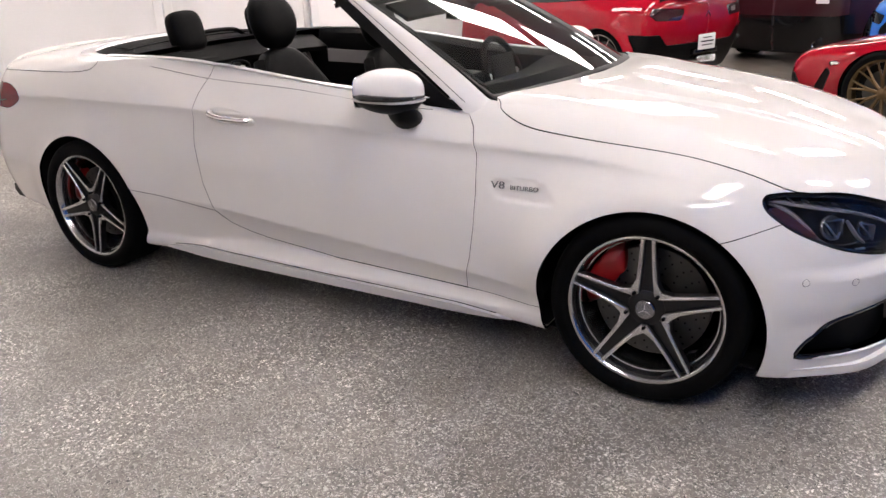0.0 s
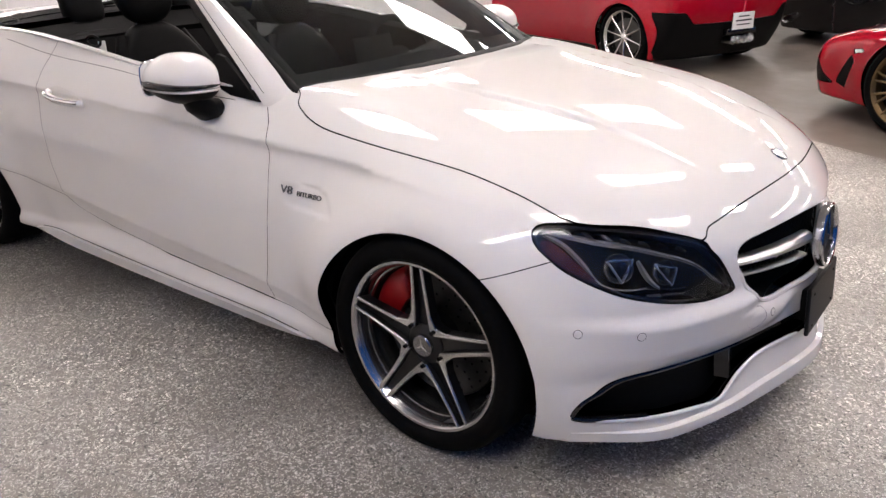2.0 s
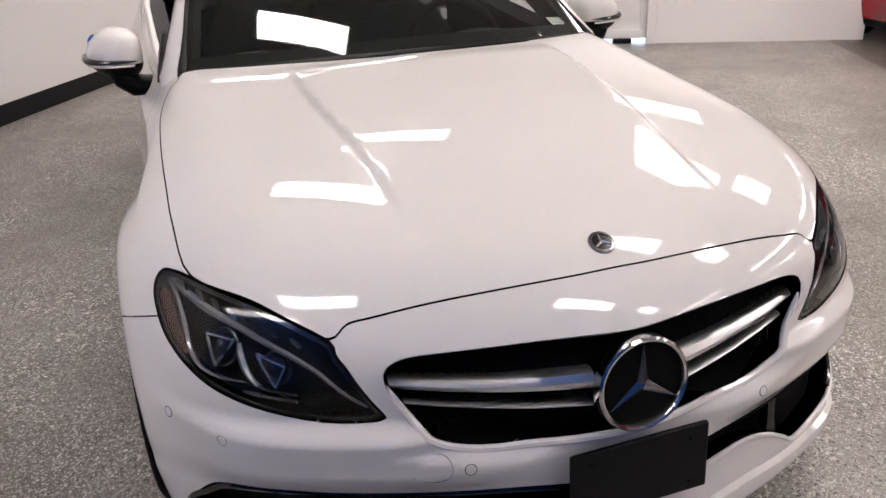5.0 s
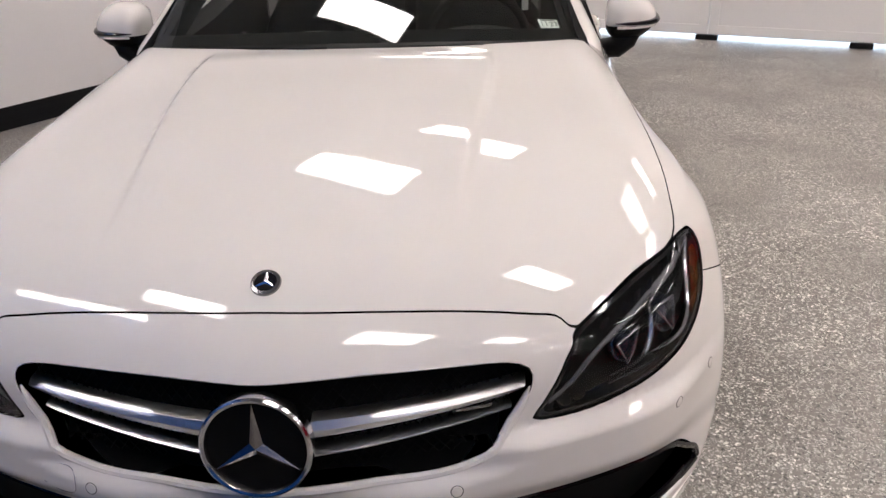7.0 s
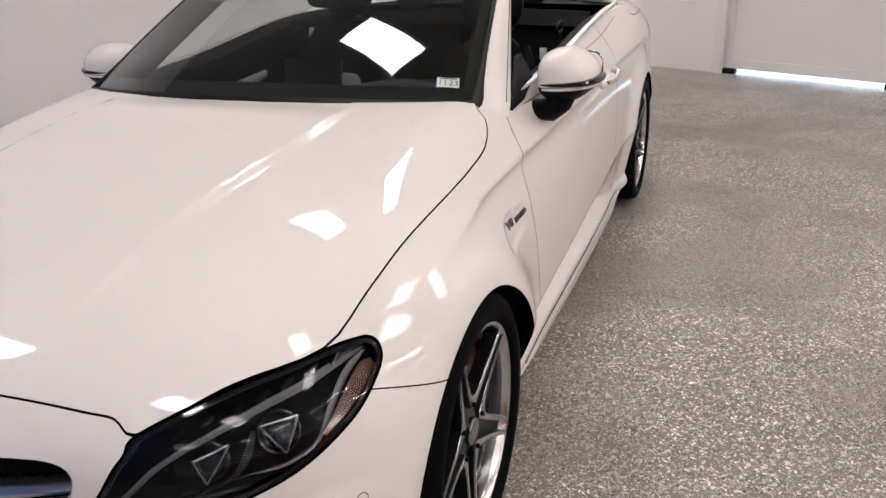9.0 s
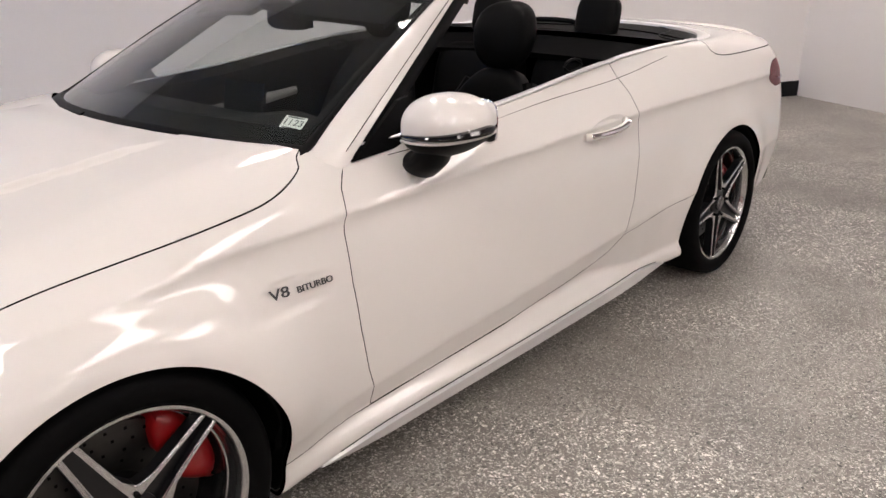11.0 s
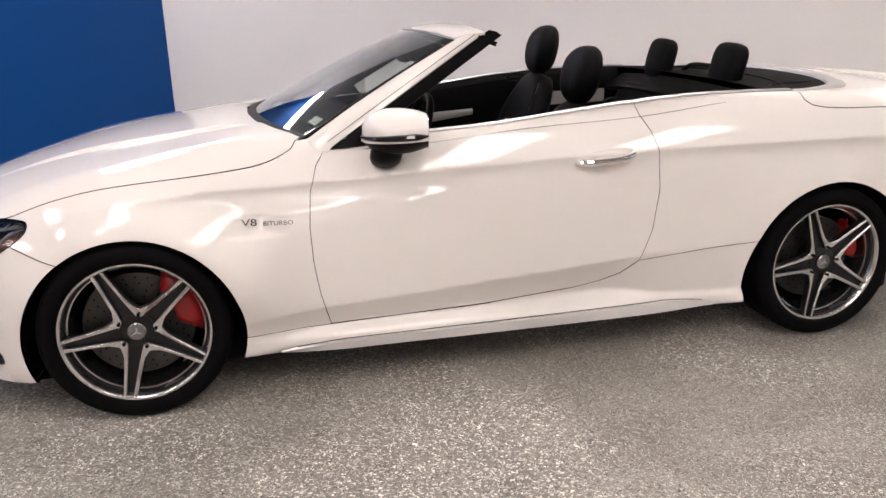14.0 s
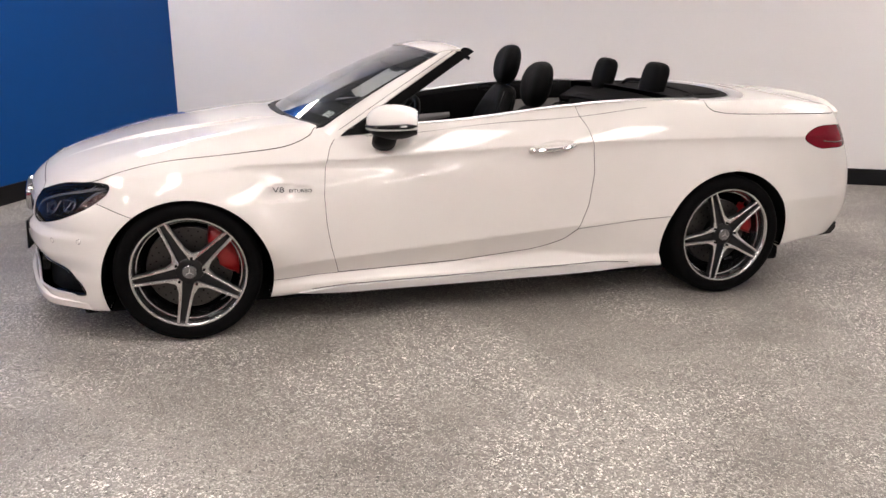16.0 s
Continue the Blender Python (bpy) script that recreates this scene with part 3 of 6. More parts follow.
def ceiling_light(w, d, glow, label, group):
    lamp = thing("ceiling_light", label, "ceiling light", group)
    bm = bmesh.new()
    box(bm, (w, d, 0.012), (0, 0, -0.012), bevel=0.003)
    part("diffuser", bm, glow, lamp, "glowing white diffuser", smooth=False)
    for sx, sy, px, py in ((0.03, d + 0.06, w / 2 + 0.015, 0), (0.03, d + 0.06, -w / 2 - 0.015, 0), (w, 0.03, 0, d / 2 + 0.015), (w, 0.03, 0, -d / 2 - 0.015)):
        bm = bmesh.new()
        box(bm, (sx, sy, 0.03), (px, py, -0.014), bevel=0.003)
        part("frame_rail", bm, DOOR_WHITE, lamp, smooth=False)
    return lamp


def spread(first, spots):
    """Sets a lamp and its copies under the ceiling."""
    for k, (x, y, turn) in enumerate(spots):
        m = ROOM @ pose(x, y, CEILING_Z, 0, 0, turn)
        if k == 0:
            first.matrix_basis = m
        else:
            copy_thing(first, m)


def ceiling_lights():
    spread(ceiling_light(.38, .97, GLOW_LAMP, "narrow white ceiling panel light with a thin frame", "ceiling lights"),
           [(x, y, 0) for x, y in ((-4.20, 2.92), (-5.50, 3.28), (-1.0, 2.95), (-3.1, 6.1), (-1.0, 5.95), (-1.15, 8.0), (-3.25, 8.1))])
    # (-11.2, 2.2) and (1.5, 9.0) are unseen panels, added only for fill light.
    spread(ceiling_light(0.9, 1.25, GLOW_PANEL, "broad soft white ceiling panel light with a thin frame", "broad ceiling lights"),
           [(x, y, 0) for x, y in ((-8.4, 1.1), (-5.8, 6.2), (-5.95, 7.9), (-8.2, 6.0), (-11.2, 2.2), (1.5, 9.0))])


def strip_lights():
    """Long fluorescent battens over the workshop; one more, by the blue wall, is added fill."""
    first = thing("strip_light", "long white fluorescent ceiling batten", "ceiling light", "strip lights")
    bm = bmesh.new()
    box(bm, (2.4, 0.20, 0.05), (0, 0, -0.085), bevel=0.012)
    part("tube_cover", bm, GLOW_STRIP, first, "glowing white tube cover", smooth=False)
    bm = bmesh.new()
    box(bm, (2.44, 0.25, 0.06), (0, 0, -0.03), bevel=0.006)
    part("batten", bm, DOOR_WHITE, first, smooth=False)
    # The last, turned spot is unseen: added to brighten the car's right side.
    spots = [(x, y, 0) for y in (11.2, 14.6) for x in (-11.4, -8.0, -4.6, -1.2)] + [(-0.30, 1.40, 90)]
    spread(first, spots)


ceiling_lights()
strip_lights()


# ---- the convertible: panels ----
car = thing("convertible_car", "pearl white convertible car with its black soft top folded down", "car")
hull = net(body, (-3.98, -0.025, 0.09), (0.92, 0.99, 1.14), 0.0125)
hull, _ = cut_mesh(hull, hull[0][:, 1])
middle = np.abs(hull[0][:, 1]) < 1e-5
hull[0][middle, 1], hull[1][middle, 1] = 0.0, 0.0

XY, XZ, YZ = (lambda v: v[:, [0, 1]]), (lambda v: v[:, [0, 2]]), (lambda v: v[:, [1, 2]])
LAMP_UV = lambda v: np.stack([-0.68 * v[:, 0] + 0.73 * v[:, 1], v[:, 2]], 1)
lamp_u = lambda x, y: -0.68 * x + 0.73 * y

HEADLAMP = [(.390, .729), (.376, .744), (.350, .749), (.285, .750), (.115, .732), (-.034, .692), (-.062, .665), (-.088, .638), (-.138, .562), (-.149, .550), (-.135, .541),
            (-.090, .538), (-.030, .541), (.040, .554), (.105, .568), (.190, .590), (.265, .619), (.330, .652), (.372, .687), (.389, .708)]
headlamp_line = rounded([(u, z, 0) for u, z in HEADLAMP], 4)
GRILLE = [(0, .672), (.10, .674), (.20, .673), (.35, .667), (.425, .660), (.460, .642), (.461, .610), (.437, .562), (.384, .492), (.30, .463), (.15, .455)]
grille_line = rounded([(y, z, 0) for y, z in GRILLE] + [(0, .456, 0)] + [(-y, z, 0) for y, z in GRILLE[:0:-1]], 4)
INTAKE = [(0, .350), (.14, .356), (.28, .364), (.42, .370), (.56, .376), (.69, .380), (.765, .368), (.808, .335), (.838, .290), (.852, .252), (.84, .240), (.81, .236), (.716, .234), (.605, .226), (.505, .218), (.455, .246), (.396, .276), (.297, .297), (.12, .287), (0, .285)]
intake_line = rounded([(y, z, 0) for y, z in INTAKE] + [(-y, z, 0) for y, z in INTAKE[-2:0:-1]], 4)
OPENING = [(-.44, 0), (-.465, .25), (-.53, .50), (-.605, .665), (-.66, .712), (-.80, .742), (-1.1, .768), (-1.94, .790), (-2.5, .778), (-2.78, .735), (-2.97, .62), (-3.07, .38)]
opening_line = rounded([(x, y, 0) for x, y in OPENING] + [(-3.09, 0, 0)] + [(x, -y, 0) for x, y in OPENING[:0:-1]], 5)
HOOD = [(-.9, .60), (-.640, .700), (-.592, .748), (-.485, .780), (-.328, .789), (-.123, .790), (.066, .787), (.246, .782), (.40, .761), (.53, .656), (.641, .552), (.642, .505), (.656, .44), (.689, .25), (.708, .10)]
hood_line = rounded([(x, y, 0) for x, y in HOOD] + [(.712, 0, 0)] + [(x, -y, 0) for x, y in HOOD[::-1]], 4, False)
DOOR = [(-.735, 1.10), (-.722, .935), (-.680, .880), (-.652, .79), (-.640, .66), (-.645, .53), (-.662, .41), (-.697, .268), (-1.32, .283), (-1.70, .315), (-1.80, .335), (-1.885, .368), (-1.956, .427), (-2.003, .549), (-2.027, .716), (-2.021, .859), (-1.995, .944), (-1.954, 1.011), (-1.93, 1.10)]
SKIRT = [(-.30, .05), (-.30, .262), (-.70, .2665), (-1.32, .2815), (-1.70, .3135), (-1.80, .3335), (-1.885, .3665), (-1.956, .424), (-2.53, .474), (-2.53, .05)]
TONNEAU = [(-2.66, 1.2), (-2.695, 1.035), (-2.73, 1.012), (-2.80, 1.0), (-2.90, .994), (-3.237, .985), (-3.50, .978), (-3.80, .970), (-4.1, .965), (-4.1, 1.2)]
TAIL = [(-3.306, .868), (-3.387, .908), (-3.496, .918), (-3.61, .905), (-3.67, .85), (-3.62, .80), (-3.50, .793), (-3.419, .795), (-3.331, .831)]
tail_line = rounded([(x, z, 0) for x, z in TAIL], 4)


def wheel_field(v):
    r = np.minimum(np.hypot(v[:, 0], v[:, 2] - 0.30) - 0.383, np.hypot(v[:, 0] - HUBS[1], v[:, 2] - 0.30) - 0.398)
    return np.where(v[:, 1] > 0.5, -r, -1.0)


_, hull = cut_mesh(hull, wheel_field(hull[0]))
cover, hull = outline_gap(opening_line, hull, XY, lambda v: v[:, 2] > 0.80, 0.0001)
core = hull
lens, hull = outline_gap(headlamp_line, hull, LAMP_UV, lambda v: (v[:, 0] > 0.2) & (v[:, 1] > 0.3))
lens_soft = lens
grille_face, hull = outline_gap(grille_line, hull, YZ, lambda v: v[:, 0] > 0.55, 0.0005)
intake_face, hull = outline_gap(intake_line, hull, YZ, lambda v: v[:, 0] > 0.42, 0.0005)
tail_face, hull = outline_gap(tail_line, hull, XZ, lambda v: (v[:, 0] < -3.2) & (v[:, 1] > 0.4), 0.0015)
hood, hull = outline_gap(hood_line, hull, XY, lambda v: v[:, 2] > 0.62, 0.0016)
door, hull = outline_gap(DOOR, hull, XZ, lambda v: v[:, 1] > 0.55, 0.0013)
skirt, hull = outline_gap(SKIRT, hull, XZ, lambda v: v[:, 1] > 0.55, 0.0012)
tonneau, hull = outline_gap(TONNEAU, hull, XZ, lambda v: v[:, 0] < -2.5, 0.0018)


def bumper_field(v):
    return np.where(v[:, 0] > 0.15, 0.618 + 0.37 * (v[:, 0] - 0.238) - v[:, 2], -1.0)


bumper, hull = cut_mesh(hull, bumper_field(hull[0]) - 0.0015)
_, hull = cut_mesh(hull, bumper_field(hull[0]) + 0.0015)
fender, quarter = cut_mesh(hull, hull[0][:, 0] + 1.3)

for name, mesh in (("hood", hood), ("front_bumper", bumper), ("rear_body", quarter), ("deck_panel", tonneau)):
    half = hem(mesh, 0.014)
    panel(name, joined(half, mirrored(half)), WHITE_PAINT, car)
fender, skirt_part, door_part = hem(fender, 0.014), hem(skirt, 0.012), hem(door, 0.014)
for flip in (lambda m: m, mirrored):
    panel("fender", flip(fender), WHITE_PAINT, car)
    panel("side_skirt", flip(skirt_part), WHITE_PAINT, car)

# dark structure behind the shut lines
inner = (core[0] - 0.016 * core[1], core[1], core[2])
for line, pick, mask in ((headlamp_line, LAMP_UV, lambda v: (v[:, 0] > 0.2) & (v[:, 1] > 0.3)), (grille_line, YZ, lambda v: v[:, 0] > 0.5), (intake_line, YZ, lambda v: v[:, 0] > 0.4)):
    _, inner = outline_gap(line, inner, pick, mask, 0.0)
panel("body_structure", joined(inner, mirrored(inner)), GAP_BLACK, car, "black structure behind the shut lines")

# flat black floor pan, set in from the sills; unseen, added to deepen the shadow
bm = bmesh.new()
box(bm, (3.85, 1.46, .09), (-1.42, 0, .152), bevel=.02)
part("floor_pan", bm, GAP_BLACK, car, "black floor pan, added low to deepen the shadow under the car", smooth=False)

# folded-top cover behind the rear seats
cover_back, cover_front = cut_mesh(cover, -2.60 - cover[0][:, 0])
cover_back = (cover_back[0] - 0.006 * cover_back[1] - np.array([0, 0, 0.0]), cover_back[1], cover_back[2])
cover_mesh = hem(cover_back, 0.05)
top_cover = panel("soft_top_cover", joined(cover_mesh, mirrored(cover_mesh)), FABRIC_TOP, car, "black cover over the folded soft top")


def on_top(x, y, lift=0.0):
    """A point on the body seen from above."""
    z = 1.13
    for _ in range(60):
        z -= float(body(np.array(x), np.array(abs(y)), np.array(z))) * 0.8
    return Vector((x, y, z + lift))


def on_side(x, z, lift=0.0):
    """A point on the left flank, lifted along its normal."""
    y = 1.05
    for _ in range(40):
        y -= float(body(np.array(x), np.array(y), np.array(z))) * 0.8
    p = np.array([[x, y, z]])
    n = slope(body, p)[0]
    return Vector((x, y, z)) + lift * Vector(n / np.linalg.norm(n))


def on_front(y, z, lift=0.0):
    x = 1.0
    for _ in range(60):
        x -= float(body(np.array(x), np.array(abs(y)), np.array(z))) * 0.7
    return Vector((x + lift, y, z))


def both(p, s):
    return Vector((p[0], p[1] * s, p[2]))


for s in (1, -1):
    seam = [both(on_top(x, y, -0.003), s) for x, y in ((-2.66, .745), (-2.74, .62), (-2.80, .45), (-2.83, .2), (-2.835, 0.0))]
    part("seam", tube(bmesh.new(), rounded(seam, 4, False), 0.004, 6), SATIN_BLACK, top_cover)
    seam = [both(on_top(x, y, -0.003), s) for x, y in ((-2.62, .70), (-2.72, .58), (-2.95, .52), (-3.04, .42))]
    part("seam", tube(bmesh.new(), rounded(seam, 4, False), 0.003, 6), SATIN_BLACK, top_cover)

# bright strip round the opening, broad behind the folded top
for s in (1, -1):
    for stretch in ([(-.775, .738)] + OPENING[5:8], OPENING[7:9] + [(-2.66, .7625)]):
        line = rounded([(x, y, 0) for x, y in stretch], 12, False)
        path = [both(on_top(p[0], p[1] + 0.004, 0.003), s) for p in line]
        part("belt_trim", tube(bmesh.new(), path, 0.0155, 10, 0.40), SILVER_TRIM, car, "satin silver belt trim")
    path = [both(on_top(x, y + .036, -.0003), s) for x, y in ((-.86, .748), (-1.1, .768), (-1.5, .780), (-1.94, .790), (-2.3, .785), (-2.62, .768))]
    part("belt_seam", tube(bmesh.new(), rounded(path, 8, False), 0.0011, 6), SATIN_BLACK, car, "thin dark seam under the belt trim")
line = rounded([(x, y, 0) for x, y in [(-2.67, .7605)] + OPENING[9:] + [(-3.09, 0.0)]], 5, False)
trim_rows = []
for k, p in enumerate(line):
    d = (line[min(k + 1, len(line) - 1)] - line[max(k - 1, 0)]).normalized()
    w = .026 + .050 * float(smooth(-p[0], 2.70, 3.05))
    out = Vector((d.y, -d.x, 0)) if d.y * p[0] < 0 else Vector((-d.y, d.x, 0))
    out = out if out.x * (p[0] + 2.0) + out.y * p[1] > 0 else -out
    trim_rows.append([on_top(p[0] + out.x * w * f, max(p[1] + out.y * w * f, 0.0), l) for f, l in ((-.12, -.006), (-.06, .004), (.3, .0055), (.7, .005), (1.0, .001), (1.02, -.004))])
for s in (1, -1):
    bm = bmesh.new()
    loft(bm, [[both(p, s) for p in row] for row in trim_rows], closed=False, caps=False)
    bmesh.ops.recalc_face_normals(bm, faces=bm.faces[:])
    part("cover_trim", bm, SILVER_TRIM, car, "broad satin silver trim round the folded top")

# spoiler lip on the boot lid, black diffuser under the tail
rings = []
for k in range(-24, 25):
    y = .70 * k / 24
    e = float(smooth(abs(y), .72, .56))
    q = [on_top(-3.60 + .16 * y * y + dx, y) for dx in (0.0, -.05, -.10)]
    x0, z0 = q[2].x - .02, q[2].z
    rings.append([(q[0].x, y, q[0].z - .004), (q[1].x, y, q[1].z + .004 * e), (q[2].x, y, z0 + .016 * e), (x0, y, z0 + .020 * e), (x0 - .008, y, z0 + .010 * e), (x0 + .004, y, z0 - .03), (q[1].x, y, q[1].z - .03)])
bm = bmesh.new()
loft(bm, rings)
bmesh.ops.recalc_face_normals(bm, faces=bm.faces[:])
part("boot_spoiler", bm, WHITE_PAINT, car, "white spoiler lip on the boot lid")
rings = []
for k in range(-30, 31):
    y = .80 * k / 30
    x = float(tail_x(.30)) + .22 * y * y + .25 * y ** 6
    rings.append([(x + .10, y, .300), (x + .012, y, .345), (x - .016, y, .335), (x - .018, y, .300), (x + .012, y, .268), (x + .10, y, .262)])
bm = bmesh.new()
loft(bm, rings)
bmesh.ops.recalc_face_normals(bm, faces=bm.faces[:])
part("rear_diffuser", bm, GLOSS_BLACK, car, "gloss black rear diffuser")

# doors with mirror, handle and inner sill
door_obs = {}
for s in (1, -1):
    dr = panel("door", door_part if s > 0 else mirrored(door_part), WHITE_PAINT, car)
    door_obs[s] = dr
    bm = bmesh.new()
    grip = [both(on_side(x, z, l), s) for x, z, l in ((-1.672, .842, .002), (-1.70, .846, .022), (-1.76, .853, .034), (-1.83, .861, .036), (-1.885, .867, .028), (-1.91, .869, .004))]
    tube(bm, rounded(grip, 5, False), [0.008] + [0.0125] * 24 + [0.008], 10, 1.15)
    handle = part("door_handle", bm, WHITE_PAINT, dr, "white door handle with a chrome strip")
    bm = bmesh.new()
    strip = [p + Vector((0, 0.0085 * s, 0.004)) for p in rounded(grip, 5, False)[3:-2]]
    tube(bm, strip, 0.0085, 8, 1.0)
    part("chrome_strip", bm, CHROME, handle)
    bm = bmesh.new()
    prism(bm, [(math.cos(a) * 0.125, math.sin(a) * 0.031) for a in (math.tau * k / 32 for k in range(32))], 0.0016,
          lambda u, v, w: both(on_side(-1.79 + u, .856 - 0.14 * u + v, w), s))
    part("handle_recess", bm, WHITE_PAINT, dr)

# side blades under the doors
for s in (1, -1):
    bm = bmesh.new()
    rings = []
    for k in range(31):
        t = k / 30
        x = -.50 - 1.83 * t
        w = min(1.0, 8 * t, 8 * (1 - t)) ** 0.6
        zt, zb = .206 + .026 * t, .180 + .012 * t
        zt = zb + 0.006 + (zt - zb - 0.006) * w
        a, b = on_side(x, zt, 0.0), on_side(x, zb, 0.004 + 0.016 * w)
        rings.append([both(p, s) for p in (a, on_side(x, zt - 0.003, 0.005 + 0.010 * w), b, on_side(x, zb - 0.012, 0.001))])
    loft(bm, rings)
    bmesh.ops.recalc_face_normals(bm, faces=bm.faces[:])
    part("sill_blade", bm, SILL_SILVER, car, "silver sill blade")
    for pick, lift in ((0, .002),):
        line = [Vector(r[pick]) + Vector((0, s * lift, .002 if pick == 0 else -.003)) for r in rings[1:-1]]
        part("blade_gap", tube(bmesh.new(), line, .0015, 6), GAP_BLACK, car)

# ---- wheels ----
def wheel(hub_x, s, turn, front):
    """One wheel on its axle: s is 1 on the left, -1 on the right."""
    m = pose(hub_x, s * 0.897, 0.335, 0, 0, 0 if s > 0 else 180)
    bm = bmesh.new()
    lathe(bm, [(.2635, .004), (.264, .012), (.262, .0155), (.2545, .0150), (.2495, .010), (.247, .002), (.2435, -.006), (.248, -.02), (.256, -.01)], 72, closed=True)
    rim = part("wheel", bm, RIM_LIP, car, "alloy wheel with five twin spokes", m=m)
    bm = bmesh.new()
    lathe(bm, [(.2437, -.0055), (.240, -.014), (.2365, -.06), (.232, -.14), (.232, -.20), (.250, -.215), (.26, -.215), (.2555, -.19), (.240, -.13), (.247, -.05), (.2485, -.02)], 72, closed=True)
    part("barrel", bm, RIM_BARREL, rim, "dark grey wheel barrel")
    bm = bmesh.new()
    lathe(bm, [(.2385, -.030), (.2345, -.031), (.2335, -.036), (.2340, -.044), (.2370, -.046)], 72)
    part("barrel_step", bm, RIM_LIP, rim, "polished step inside the rim")
    bm = bmesh.new()
    lathe(bm, [(.256, -.006), (.2625, .006), (.2655, .0175), (.275, .0265), (.292, .030), (.308, .0285), (.320, .022), (.3285, .010), (.333, -.006), (.335, -.03), (.335, -.11), (.335, -.19), (.331, -.215), (.318, -.238), (.29, -.246), (.262, -.235), (.25, -.21)], 96)
    tyre = part("tyre", bm, RUBBER, rim)
    bm = bmesh.new()
    for k in range(3):
        lathe(bm, [(.3352, -.05 - .06 * k), (.3358, -.052 - .06 * k), (.3352, -.058 - .06 * k)], 64)
    part("tread_groove", bm, GAP_BLACK, rim)
    # twin spokes
    def arm(sgn):
        out = []
        for a, o in ((.053, .0265), (.12, .0195), (.2545, .0115), (.2545, .0228), (.165, .0285), (.105, .0345), (.073, .0490)):
            slot = radians(36)
            c, d = math.cos(slot), math.sin(slot)
            out.append((a * d - o * c, a * c + o * d) if sgn > 0 else (-(a * d - o * c), a * c + o * d))
        return out
    right, left = arm(1), arm(-1)
    shape = right + left[::-1]
    for k in range(5):
        ang = radians(turn + 72 * k) - math.pi / 2
        ca, sa = math.cos(ang), math.sin(ang)

        def place(u, v, w):
            r = math.hypot(u, v)
            y = -0.030 + w + 0.020 * (r / .25) ** 1.5 - 0.010
            return (u * ca - v * sa, y, u * sa + v * ca)
        bm = bmesh.new()
        prism(bm, shape, 0.034, place, (0, 1))
        bmesh.ops.bevel(bm, geom=[e for e in bm.edges if len({f.material_index for f in e.link_faces}) > 1], offset=0.0028, segments=2, affect="EDGES")
        part("spoke", bm, [MACHINED, SPOKE_BLACK], rim, "machined twin spoke", smooth=False)
        ang2 = ang + radians(36)
        c2, s2 = math.cos(ang2), math.sin(ang2)
        bm = bmesh.new()
        prism(bm, [(-.032, .03), (.032, .03), (.0255, .12), (.0165, .25), (-.0165, .25), (-.0255, .12)], 0.02, lambda u, v, w: (u * c2 - v * s2, -0.044 + w + 0.018 * (v / .25) ** 1.5, u * s2 + v * c2))
        part("spoke_web", bm, SPOKE_BLACK, rim, smooth=False)
        bm = bmesh.new()
        lathe(bm, [(.0, -.0125), (.0055, -.0125), (.0062, -.012), (.0062, -.02)], 12)
        bolt = part("wheel_bolt", bm, GAP_BLACK, rim, m=Matrix.Translation((-.066 * sa, 0.0155, .066 * ca)))
    bm = bmesh.new()
    lathe(bm, [(.001, -.012), (.05, -.014), (.062, -.019), (.066, -.035), (.066, -.08)], 40)
    part("hub", bm, SPOKE_BLACK, rim)
    bm = bmesh.new()
    lathe(bm, [(.0005, .002), (.030, .0015), (.0335, -.002), (.0335, -.016)], 40)
    part("hub_cap", bm, BADGE_SILVER, rim, "round silver hub cap")
    bm = bmesh.new()
    for k in range(3):
        a = radians(90 + 120 * k)
        prism(bm, [(-.003, 0), (.003, 0), (.0006, .023), (-.0006, .023)], 0.0012, lambda u, v, w, a=a: (u * math.sin(a) + v * math.cos(a), 0.0018 + w, -u * math.cos(a) + v * math.sin(a)))
    part("cap_mark", bm, CHROME, rim, smooth=False)
    # brake
    bm = bmesh.new()
    rr = .195 if front else .18
    lathe(bm, [(.075, -.085), (rr, -.085), (rr + .002, -.088), (rr + .002, -.112), (rr, -.115), (.075, -.115)], 64)
    disc = part("brake_disc", bm, DISC_STEEL, rim, "drilled steel brake disc")
    bm = bmesh.new()
    for ring, count in ((.105, 14), (.13, 18), (.155, 22), (.178, 26)):
        if ring < rr - .01:
            for k in range(count):
                a = math.tau * k / count + ring * 9
                box(bm, (.006, .002, .006), (ring * math.cos(a), -.0845, ring * math.sin(a)))
    tagged(part("disc_hole", bm, GAP_BLACK, rim, smooth=False), kind="stuff")
    bm = bmesh.new()
    lathe(bm, [(.02, -.06), (.075, -.06), (.08, -.085)], 32)
    part("brake_hat", bm, SATIN_BLACK, rim)
    bm = bmesh.new()
    half = 38 if front else 25
    mid = 180 if s > 0 else 0
    mid = mid - s * (26 if front else 19)
    rings = []
    for k in range(15):
        t = k / 14
        a = radians(mid - half + 2 * half * t)
        e = min(1.0, 5 * t, 5 * (1 - t)) ** 0.5
        r0, r1, yo, yi = .222 - .085 * e, .226 if front else .214, -.085 + .032 * e, -.125
        mid_r = (r0 + r1) / 2
        rings.append([(r * math.cos(a), y, r * math.sin(a)) for r, y in ((r0, yi), (r0, yo - .008), (r0 + .012, yo), (mid_r, yo + .004), (r1 - .012, yo), (r1, yo - .010), (r1, yi))])
    loft(bm, rings)
    bmesh.ops.recalc_face_normals(bm, faces=bm.faces[:])
    part("brake_caliper", bm, CALIPER_RED, rim, "red brake caliper")
    # wheel house
    bm = bmesh.new()
    rings = []
    for k in range(33):
        a = radians(-4 + 188 * k / 32)
